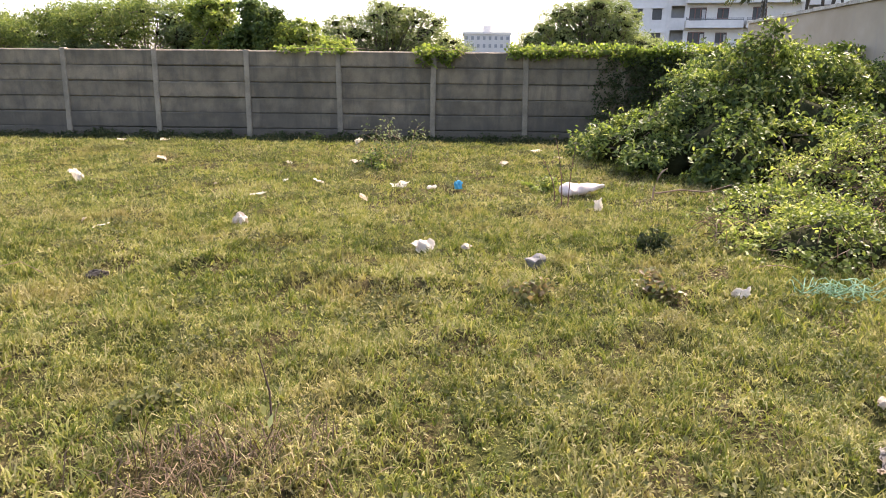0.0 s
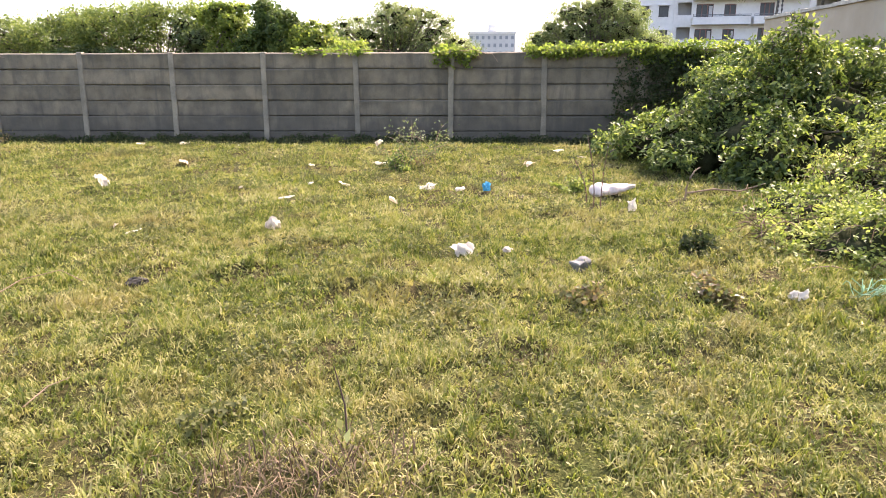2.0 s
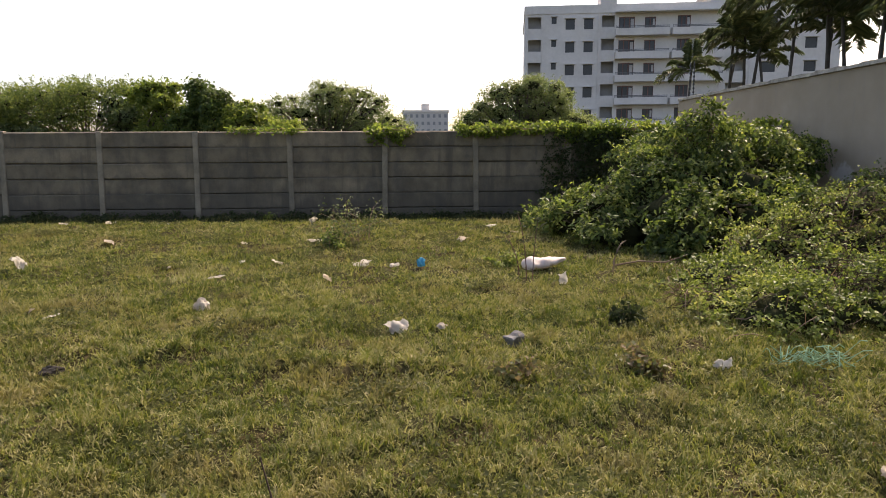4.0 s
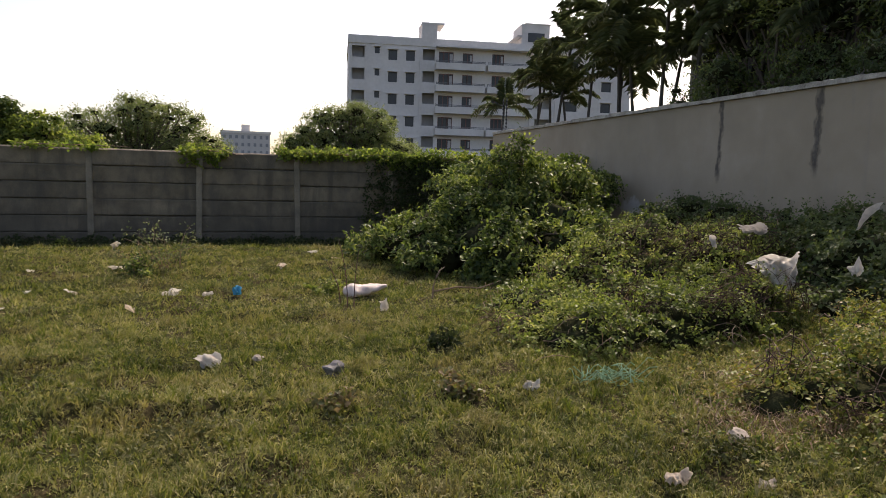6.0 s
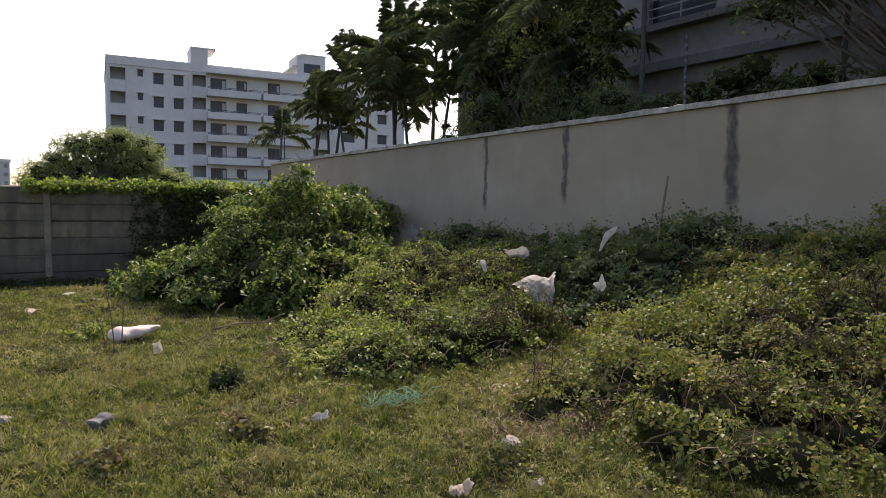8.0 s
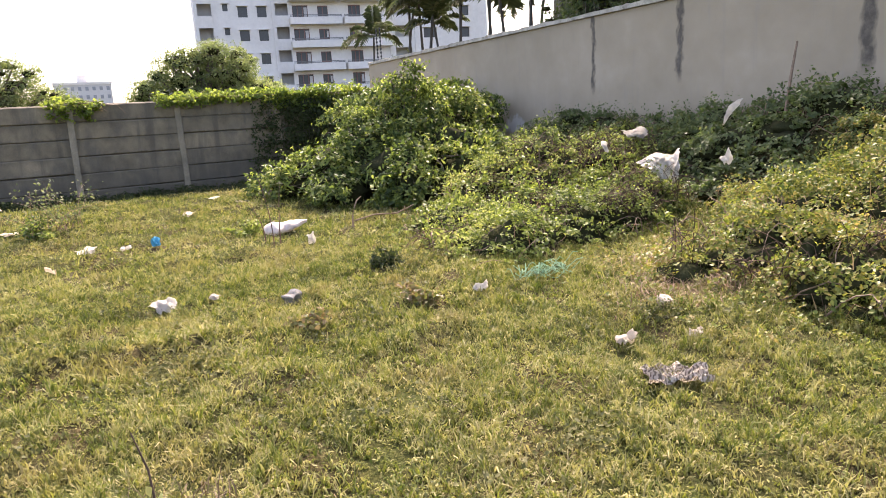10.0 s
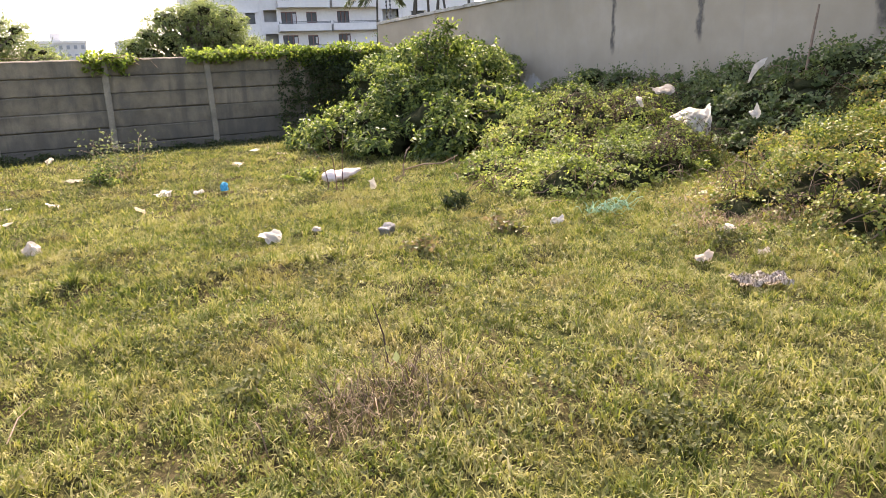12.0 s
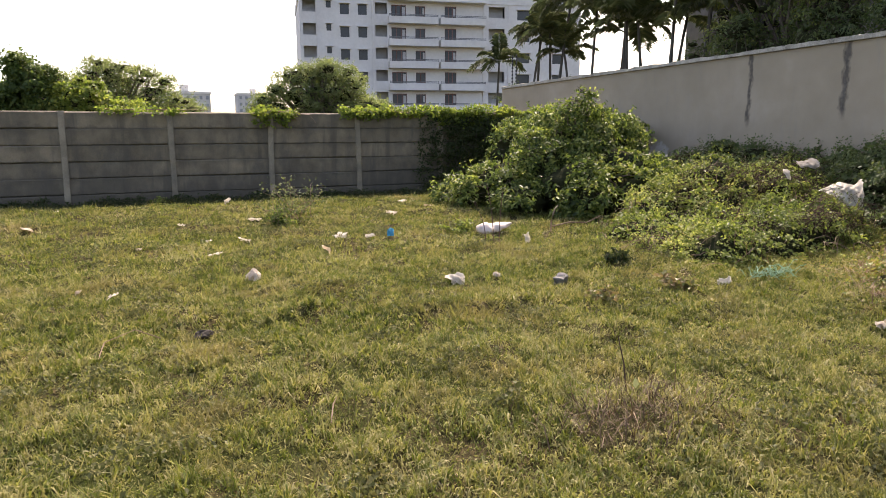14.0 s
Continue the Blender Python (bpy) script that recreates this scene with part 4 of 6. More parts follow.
# trees smothered by climbers just behind the wall
bush("climber_tree", "domed tree smothered in green climber behind the wall", "tree", 91,
     lobed([(-6.55, 5.0, 2.3, 0.75, 0.8, 0.95), (-5.75, 4.8, 1.85, 0.6, 0.6, 0.62), (-6.9, 5.0, 1.8, 0.7, 0.7, 0.7)], 91, 60, 0.14, 0.34), 9000, 24, CLIMBER, 0.085, 0.2, (-6.5, 5.2, 0), 0.07, 0.5, 0.75, shoots=260, ledge=0.16, inner=1500)
bush("climber_tree", "low hump of bright climber leaves behind the wall", "climber", 99,
     lobed([(-5.8, 4.6, 2.1, 0.5, 0.5, 0.65), (-5.3, 4.5, 1.95, 0.6, 0.5, 0.6), (-4.65, 4.4, 1.7, 0.6, 0.5, 0.5), (-3.95, 4.3, 1.5, 0.5, 0.5, 0.4)], 99, 50, 0.12, 0.26), 5000, 20, BRIGHT, 0.085, 0.18, (-4.8, 4.6, 0), 0.03, 0.5, 0.75, shoots=160, ledge=0.15)
bush("climber_tree", "dead tree hung with a curtain of bright climber", "tree", 92,
     lobed([(-8.0, 5.3, 2.35, 0.36, 0.4, 1.0), (-8.1, 5.4, 2.9, 0.5, 0.45, 0.4), (-7.7, 5.2, 2.4, 0.42, 0.45, 0.8)], 92, 40, 0.1, 0.26), 6000, 22, BRIGHT, 0.085, 0.18, (-8.0, 5.4, 0), 0.06, 0.55, 0.7, shoots=160, ledge=0.15)
bush("feathery_tree", "spreading thorn tree with feathery yellow-green foliage", "tree", 93,
     lobed([(-10.2, 7.0, 2.95, 1.4, 1.2, 0.4), (-12.4, 6.8, 2.75, 1.6, 1.3, 0.4), (-14.6, 7.2, 2.5, 2.0, 1.4, 0.45), (-10.6, 7.2, 3.05, 1.3, 1.2, 0.32), (-17.0, 7.4, 2.4, 2.0, 1.4, 0.6), (-11.0, 6.4, 2.4, 1.4, 0.9, 0.32), (-13.4, 6.4, 2.3, 1.6, 1.0, 0.35), (-16.0, 6.6, 2.1, 2.0, 1.2, 0.45), (-9.8, 6.6, 2.75, 1.0, 0.8, 0.35), (-12.2, 6.6, 2.6, 1.4, 0.9, 0.3), (-14.8, 6.4, 2.5, 1.5, 0.9, 0.3), (-12.3, 6.2, 1.95, 1.3, 0.7, 0.28), (-15.0, 6.2, 1.9, 1.5, 0.8, 0.3), (-17.6, 6.6, 2.5, 1.6, 1.0, 0.4), (-19, 7, 2.2, 2, 1.4, 0.7), (-15.9, 6.6, 2.75, 0.9, 0.8, 0.4)], 93, 190, 0.16, 0.42),
     24000, 24, FEATHER, 0.1, 0.28, (-10.6, 7.8, 0), 0.06, 0.18, 0.36, shoots=3000, ledge=0.22, inner=1500, gaps=0.5)
# dark leaf mass added to give the shade under the thorn tree
bush("bramble", "dark undergrowth added for the shade below the thorn tree behind the wall", "undergrowth", 100,
     lobed([(-9.0, 5.9, 2.1, 0.8, 0.5, 0.8), (-9.6, 5.6, 1.4, 1.3, 0.6, 0.55), (-12.2, 5.6, 1.5, 1.5, 0.6, 0.55), (-15.0, 5.6, 1.5, 1.6, 0.6, 0.6)], 100, 60, 0.14, 0.32), 3600, 9, DARKLEAF, 0.09, 0.16, (-11, 5.8, 0), 0.03, 0.6, 0.6, lift=0.8, shoots=260)
bush("feathery_tree", "airy thorn tree standing beyond the wall", "tree", 94,
     lobed([(-8.6, 34, 4.0, 2.3, 2.0, 1.2), (-6.2, 34, 4.9, 1.9, 2.0, 1.1), (-9.8, 34, 3.0, 1.9, 2.0, 1.2), (-4.0, 34, 4.1, 1.9, 1.8, 1.1), (-2.5, 34, 3.0, 1.3, 1.5, 0.9), (-7.0, 34, 5.6, 0.9, 1.1, 0.5), (-5.0, 34, 5.3, 0.9, 1.1, 0.5), (-12.6, 34, 2.5, 2.0, 2, 1.1), (-7, 34, 2.6, 4.7, 2, 1.3)], 94, 150, 0.3, 0.8),
     9000, 26, TREELEAF, 0.18, 0.5, (-6.8, 34, 0), 0.2, 0.35, 0.32, shoots=1300, ledge=0.42)
bush("round_tree", "dense round-headed tree beyond the wall", "tree", 95,
     lobed([(5.6, 36, 4.2, 2.0, 1.9, 1.5), (8.6, 36, 4.3, 2.0, 1.9, 1.6), (8.0, 36, 5.7, 1.5, 1.4, 1.0), (4.1, 36, 3.3, 1.4, 1.6, 1.1), (10.6, 36, 3.2, 1.5, 1.6, 1.2), (6.0, 36, 5.4, 1.0, 1.1, 0.8), (9.8, 36, 4.9, 1.0, 1.1, 0.8), (3.4, 36, 2.5, 1.0, 1.2, 0.8), (11.6, 36, 2.5, 0.9, 1.2, 0.8), (7.2, 36, 2.6, 4.0, 2, 1.5)], 95, 150, 0.3, 0.8),
     9500, 26, TREELEAF, 0.18, 0.45, (7.3, 36, 0), 0.22, 0.42, 0.38, shoots=900, ledge=0.4)


# ---- palms behind the plastered wall ----
def palm(seed, x, y, trunk, spread, count=11, label="slender feather palm behind the plastered wall"):
    """A ringed slender trunk with arching fronds, whose leaflets hang in two loose rows."""
    rng = np.random.default_rng(seed)
    ob = thing("palm", label, "palm", "palms behind the wall")
    lx, ly = rng.normal(0, 0.25), rng.normal(0, 0.25)
    v, f = tubes([[(lx * s * s / 144, ly * s * s / 144, trunk * s / 12, (0.06 - 0.0022 * s) * (1.12 if s % 2 else 0.95)) for s in range(13)]], 8)
    child("trunk", mesh_of("trunk", v, f, PALM_BARK, True), ob)
    top = np.array([lx, ly, trunk])
    for k in range(count):
        az = k * 2.4 + rng.normal(0, 0.25)
        up = (0.3, 0.65, 1.0, 1.4)[k % 4] + rng.normal(0, 0.15)
        L = spread * rng.uniform(0.75, 1.08)
        d = np.array([math.cos(az) * math.cos(up), math.sin(az) * math.cos(up), math.sin(up)])
        sag = rng.uniform(0.1, 0.19)
        pts, p = [], top.copy()
        for s in range(11):
            pts.append(p.copy())
            d = unit(d + np.array([0, 0, -sag * (0.5 + s * 0.11)]))
            p = p + d * L / 10
        pts = np.array(pts)
        t = np.linspace(0.12, 1, 32)
        c = np.stack([np.interp(t * 10, np.arange(11), pts[:, q]) for q in range(3)], 1)
        tang = unit(np.gradient(c, axis=0))
        side = unit(np.cross(tang, np.array([0, 0, 1.0])))
        V, F, n = [], [], 0
        for sg in (-1, 1):
            ll = (L * 0.36 * np.sin(np.clip(t, 0.12, 1) * 2.8) ** 0.6 * rng.uniform(0.65, 1.1, len(t)) + 0.05)[:, None]
            out = unit(side * sg + tang * 0.5 + np.array([0, 0, 0.2]) + rng.normal(0, 0.13, c.shape))
            mid = c + out * ll * 0.5
            tip = c + out * ll * 0.88 + np.array([0, 0, -0.4]) * ll * rng.uniform(0.6, 1.2, (len(t), 1))
            w = unit(np.cross(out, side * sg * 0.3 + np.array([0, 0, 1.0]))) * 0.0065
            V.append(np.stack([c - w * 0.4, mid - w, tip, mid + w], 1).reshape(-1, 3))
            i = np.arange(len(t))[:, None] * 4 + n
            F.append(np.concatenate([i + [[0, 1, 2]], i + [[0, 2, 3]]], 1).reshape(-1, 3))
            n += len(t) * 4
        v2, f2 = tubes([[(*q, 0.011 - 0.0008 * m) for m, q in enumerate(pts)]], 3)
        f2 = np.concatenate([f2[:, [0, 1, 2]], f2[:, [0, 2, 3]]])
        child("frond", mesh_of("frond", np.concatenate(V + [v2]), np.concatenate(F + [f2 + n]), PALM), ob)
    ob.matrix_basis = pose(x, y, 0)


# crown by crown: place, trunk height, frond length
CROWNS = [(8.5, 10.4, 4.1, 1.2), (8.8, 8.4, 4.9, 1.25), (8.4, 5.9, 5.6, 1.4), (8.8, 6.8, 4.7, 1.25), (8.6, 4.2, 5.2, 1.35), (8.8, 5.4, 4.0, 1.2), (9.0, 3.3, 4.3, 1.3), (8.9, 0.9, 4.3, 1.25), (8.5, 7.3, 4.7, 1.2), (8.9, 2.9, 5.4, 1.3),
          (8.5, 2.2, 5.5, 1.55), (8.7, 1.7, 4.3, 1.25), (8.4, 0.4, 5.6, 1.5), (8.3, -0.9, 5.5, 1.5), (8.6, -1.0, 4.2, 1.4), (8.5, -1.9, 5.1, 1.4), 
          (8.3, -2.9, 4.6, 1.3), (8.7, -3.6, 5.5, 1.5), (8.4, -4.3, 4.4, 1.4), (8.9, -4.4, 6.2, 1.5), (8.5, -5.9, 6.5, 1.4), (9.4, -8.8, 5.6, 1.4), (8.9, -10.4, 5.6, 1.5), (8.8, -11.6, 4.8, 1.4)]
for k, (x, y, h, r) in enumerate(CROWNS):
    palm(200 + k, x, y, h, r, 14 if h > 5 else 12, "tall slender feather palm behind the plastered wall" if h > 5 else "shorter feather palm between the taller ones")
bush("garden_shrub", "dark garden shrub behind the plastered wall", "shrub", 96, lobed([(7.7, -2.6, 2.8, 0.5, 0.9, 0.9), (7.8, -4.4, 2.9, 0.5, 0.9, 1.0), (7.9, -1.2, 2.7, 0.45, 0.6, 0.8), (7.7, -5.8, 2.7, 0.5, 0.8, 0.9)], 96, 50, 0.14, 0.34), 3000, 14, DARKLEAF, 0.08, 0.2, (7.8, -3, 0), 0.03, 0.5, 0.4, shoots=300, ledge=0.2)
bush("garden_shrub", "thin low shrub among the palm trunks", "shrub", 103, lobed([(8.6, 8.6, 2.5, 0.5, 1.2, 0.7), (8.7, 6.0, 2.4, 0.5, 1.0, 0.8), (8.8, 3.6, 2.4, 0.5, 1.0, 0.7), (8.8, 1.4, 2.2, 0.5, 1.2, 0.7)], 103, 40, 0.12, 0.3), 900, 9, DARKLEAF, 0.09, 0.2, (8.7, 5, 0), 0.03, 0.3, 0.4, shoots=160, gaps=0.7, ledge=0.25)
bush("garden_tree", "dense dark leafy tree in the garden behind the wall", "tree", 101,
     lobed([(8.5, -2.0, 4.1, 0.7, 0.7, 1.2), (8.7, -3.2, 4.5, 0.8, 0.9, 1.0), (8.5, -4.4, 4.2, 0.7, 0.7, 1.0), (8.6, -3.6, 5.7, 0.6, 0.6, 0.5)], 101, 90, 0.2, 0.5),
     9000, 18, GARDEN, 0.1, 0.3, (8.8, -3.4, 0), 0.07, 0.3, 0.45, shoots=700, gaps=0.9, ledge=0.32)
bush("garden_tree", "dark tree with drooping boughs beside the house", "tree", 102,
     lobed([(8.6, -8.2, 5.3, 0.7, 0.6, 0.5), (8.5, -9.0, 5.0, 0.8, 0.9, 0.55), (8.8, -8.9, 6.1, 0.9, 1.0, 0.6), (8.6, -8.1, 4.4, 0.5, 0.6, 0.14), (8.8, -9.9, 5.4, 0.9, 1.2, 1.0), (8.8, -11.4, 5.0, 1.0, 1.1, 1.2)], 102, 90, 0.2, 0.5),
     8000, 18, DARKLEAF, 0.1, 0.3, (9.2, -11.2, 0), 0.045, 0.3, 0.45, shoots=500, gaps=0.9, ledge=0.32)
bush("garden_hedge", "dark hedge behind the plastered wall", "hedge", 97, lobed([(8.4, -6.6, 2.75, 0.6, 1.4, 0.9), (8.4, -8.6, 2.8, 0.6, 1.5, 0.95), (8.4, -11.0, 2.8, 0.6, 1.6, 0.95)], 97, 60, 0.15, 0.35), 3600, 14, DARKLEAF, 0.1, 0.2, (8.4, -8, 0), 0.03, 0.75, 0.5, ledge=0.2)
bush("roadside_tree", "dark leafy tree by the plastered wall", "tree", 98, [(6.0, -12.6, 2.0, 0.7, 0.8, 1.0), (6.2, -13.4, 1.6, 0.8, 0.9, 0.9)], 500, 12, BUSH, 0.09, 0.16, (6.1, -12.9, 0.6), 0.03, 0.7, 0.5)

# ---- apartment block ----
def lattice(xs, zs, holes, y0, y1):
    """A slab in the xz plane from y0 to y1 with rectangular holes (x0, x1, z0, z1), as one closed mesh."""
    bm = bmesh.new()
    xs, zs = sorted(set(round(v, 4) for v in xs)), sorted(set(round(v, 4) for v in zs))
    made = {}

    def vert(i, k, y):
        if (i, k, y) not in made:
            made[i, k, y] = bm.verts.new((xs[i], y, zs[k]))
        return made[i, k, y]

    def solid(i, k):
        if not (0 <= i < len(xs) - 1 and 0 <= k < len(zs) - 1):
            return False
        x, z = (xs[i] + xs[i + 1]) / 2, (zs[k] + zs[k + 1]) / 2
        return not any(a < x < b and c < z < d for a, b, c, d in holes)

    for i in range(len(xs) - 1):
        for k in range(len(zs) - 1):
            if not solid(i, k):
                continue
            bm.faces.new([vert(i, k, y0), vert(i + 1, k, y0), vert(i + 1, k + 1, y0), vert(i, k + 1, y0)])
            bm.faces.new([vert(i, k + 1, y1), vert(i + 1, k + 1, y1), vert(i + 1, k, y1), vert(i, k, y1)])
            for di, dk, a, b in ((-1, 0, (i, k), (i, k + 1)), (1, 0, (i + 1, k + 1), (i + 1, k)), (0, -1, (i + 1, k), (i, k)), (0, 1, (i, k + 1), (i + 1, k + 1))):
                if not solid(i + di, k + dk):
                    bm.faces.new([vert(*a, y0), vert(*b, y0), vert(*b, y1), vert(*a, y1)])
    bmesh.ops.recalc_face_normals(bm, faces=bm.faces)
    return bm


PAINT = plain("off_white_weathered_paint", (0.63, 0.595, 0.555), 0.85, 0.12, 0.35, bump=0.1)
# far window colour lightened to stand for the haze of distance
FARGLASS = plain("hazed_far_window", (0.22, 0.23, 0.25), 0.4, 0.2, 3)
# the off-white paint darkened, so recesses, slabs and far walls carry their shade
PAINT_SHADE = plain("off_white_paint_shaded", (0.49, 0.475, 0.46), 0.85, 0.12, 0.4, bump=0.1)
GLASS_DARK = plain("dark_unlit_opening", (0.03, 0.032, 0.035), 0.3, 0.3, 3)
BROWN_FRAME = plain("brown_window_joinery", (0.16, 0.075, 0.06), 0.6, 0.2, 5)
CURTAIN = plain("pale_curtain", (0.45, 0.43, 0.42), 0.9, 0.2, 6)
ST, NST = 3.05, 7


def apartment():
    """Seven storeys with loggias, projecting balconies and a roof-top stair head; x along the facade, y into the block."""
    W, D, H = 44.0, 16.0, ST * NST + 0.35
    ob = thing("apartment_building", "seven-storey off-white apartment block with balconies beyond the wall", "building")
    loggias = [(0.95, 2.8), (11.4, 13.2), (28.8, 31.4)]
    wins = [(6.3, 7.6), (8.9, 10.2), (33.4, 35.5), (39.3, 40.9)]
    holes = sorted([(a, b, 1.15, 2.7) for a, b in loggias] + [(a, b, 0.95, 2.35) for a, b in wins] + [(4.3, 5.0, 1.75, 2.65)])
    door_zone = [(13.8, 16.0, 0.3, 2.45), (17.4, 18.9, 1.0, 2.4), (21.9, 23.7, 0.9, 2.5)]
    allh = sorted(holes + door_zone)
    for s in range(NST):
        z = s * ST
        hs = [(a, b, z + lo, z + hi) for a, b, lo, hi in allh]
        bm = lattice([0.5, W] + [h[0] for h in hs] + [h[1] for h in hs], [z, z + ST] + [h[2] for h in hs] + [h[3] for h in hs], hs, 0, 0.3)
        part("wall", bm, PAINT, ob)
    part("wall", box(0.5, 0.3, 0, 0.8, D, H), PAINT, ob, "grey side wall")
    part("wall", box(W - 0.3, 0.3, 0, W, D, H), PAINT, ob)
    part("wall", box(0.8, D - 0.3, 0, W - 0.3, D, H), PAINT, ob)
    for a, b in loggias:
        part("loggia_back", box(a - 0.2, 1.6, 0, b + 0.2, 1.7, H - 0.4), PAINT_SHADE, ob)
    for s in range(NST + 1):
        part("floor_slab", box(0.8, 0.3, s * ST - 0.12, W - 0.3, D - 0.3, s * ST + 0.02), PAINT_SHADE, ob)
    bm = bmesh.new()
    add_box(bm, 0.4, -0.12, ST * NST, W + 0.12, 0.3, H + 0.75)
    add_box(bm, 0.4, 0.3, ST * NST, 0.8, D, H + 0.75)
    add_box(bm, W - 0.3, 0.3, ST * NST, W + 0.12, D, H + 0.75)
    part("parapet", bm, PAINT, ob)
    pil = [(2.95, 3.15), (10.9, 11.15), (27.9, 28.25), (31.9, 32.1)]
    for a, b in pil:
        part("pilaster", box(a, -0.15, 0, b, -0.003, ST * NST - 0.01), PAINT, ob)
    shade_me, pane_me = {}, {}
    for s in range(NST):
        z = s * ST
        for a, b, lo, hi in [(a, b, 0.95, 2.35) for a, b in wins] + [(4.3, 5.0, 1.75, 2.65)]:
            w = round(b - a, 2)
            if w not in pane_me:
                bm = bmesh.new()
                add_box(bm, 0, 0.2, 0, w, 0.24, hi - lo)
                me = bpy.data.meshes.new("pane")
                bm.to_mesh(me), bm.free()
                me.materials.append(GLASS_DARK)
                pane_me[w] = me
                bm = bmesh.new()
                add_box(bm, -0.15, -0.38, hi - lo + 0.02, w + 0.15, -0.003, hi - lo + 0.1)
                me = bpy.data.meshes.new("sunshade")
                bm.to_mesh(me), bm.free()
                me.materials.append(PAINT)
                shade_me[w] = me
            win = child("window", pane_me[w], ob, m=pose(a, 0, z + lo))
            child("sunshade", shade_me[w], win)
        for a, b, lo, hi in door_zone:
            n = 3 if b - a > 1.6 else 2
            w = (b - a) / n
            hs = [(a + w * k + 0.06, a + w * (k + 1) - 0.06, z + lo + 0.1, z + hi - 0.1) for k in range(n)]
            bm = lattice([a, b] + [h[0] for h in hs] + [h[1] for h in hs], [z + lo, z + lo + 0.1, z + hi - 0.1, z + hi], hs, 0.05, 0.15)
            fr = part("window", bm, BROWN_FRAME, ob, "brown-framed balcony window")
            part("pane", box(a, 0.16, z + lo, b, 0.2, z + hi), GLASS_DARK, fr)
            if s % 2 == 0 or b - a > 1.9:
                part("curtain", box(a + 0.75 * (b - a), 0.12, z + lo + 0.3, b - 0.1, 0.155, z + hi - 0.25), CURTAIN, fr)
        for a, b in ((13.25, 20.6), (21.0, 28.0)):
            bal = part("balcony", box(a, -1.35, z - 0.15, b, -0.003, z + 0.0), PAINT, ob)
            bm = bmesh.new()
            add_box(bm, a, -1.35, z + 0.004, b, -1.23, z + 0.75)
            add_box(bm, a, -1.226, z + 0.004, a + 0.12, -0.004, z + 0.75)
            add_box(bm, b - 0.12, -1.226, z + 0.004, b, -0.004, z + 0.75)
            part("balcony_wall", bm, PAINT, bal)
            part("railing", lattice([a, a + 0.04, b - 0.04, b], [z + 0.754 + 0.08 * k for k in range(6)], [(a + 0.04, b - 0.04, z + 0.754 + 0.08 * k, z + 0.834 + 0.08 * k) for k in (0, 2, 4)], -1.31, -1.28), STEEL, bal)
    part("balcony_roof", box(13.25, -1.35, ST * NST - 0.15, 28.0, -0.124, ST * NST + 0.05), PAINT, ob)
    part("roof_tank_room", box(11.2, -0.1, H + 0.752, 13.45, 4.0, H + 2.7), PAINT, ob)
    part("roof_slab", box(11.15, -0.15, H + 2.702, 14.5, 4.2, H + 2.95), PAINT, ob)
    part("stair_head", box(26.6, 1.0, H, 31.0, 6.0, H + 3.8), PAINT, ob)
    part("roof_slab", box(27.1, 0.9, H + 3.802, 31.2, 6.2, H + 3.95), PAINT, ob)
    part("sunshade", box(25.8, 0.6, H + 1.9, 26.597, 6.2, H + 2.1), PAINT_SHADE, ob)
    part("opening", box(27.6, 0.95, H + 1.3, 30.2, 0.998, H + 2.6), GLASS_DARK, ob)
    part("plinth", box(0.4, -0.1, -0.8, W + 0.1, D, -0.004), PAINT_SHADE, ob)
    ob.matrix_basis = pose(14.69, 83.03, -1.3, 0, 0, -9) @ Matrix.Diagonal((0.955, 1, 1, 1))


apartment()


def far_block(x0, x1, y, h, storeys, cols, head):
    ob = thing("apartment_building", "distant pale multi-storey block seen over the wall", "building", "distant blocks")
    w, st = x1 - x0, h / storeys
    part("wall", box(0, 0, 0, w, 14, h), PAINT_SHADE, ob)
    part("parapet", box(-0.3, -0.3, h + 0.002, w + 0.3, 14.3, h + 0.8), PAINT, ob)
    part("roof_tank_room", box(w * head, 3, h + 0.802, w * head + w * 0.17, 9, h + 3.2), PAINT, ob)
    bm = box(0, -0.12, 0, w / cols * 0.45, -0.004, st * 0.45)
    me = bpy.data.meshes.new("window")
    bm.to_mesh(me), bm.free()
    me.materials.append(FARGLASS)
    for s in range(storeys):
        for c in range(cols):
            child("window", me, ob, m=pose((c + 0.28) * w / cols, 0, s * st + st * 0.3))
    ob.matrix_basis = pose(x0, y, 0)


far_block(-2.5, 13.6, 232, 15.4, 6, 8, 0.42)
far_block(33, 46, 330, 21, 7, 5, 0.5)
far_block(9, 17, 420, 24, 8, 4, 0.3)

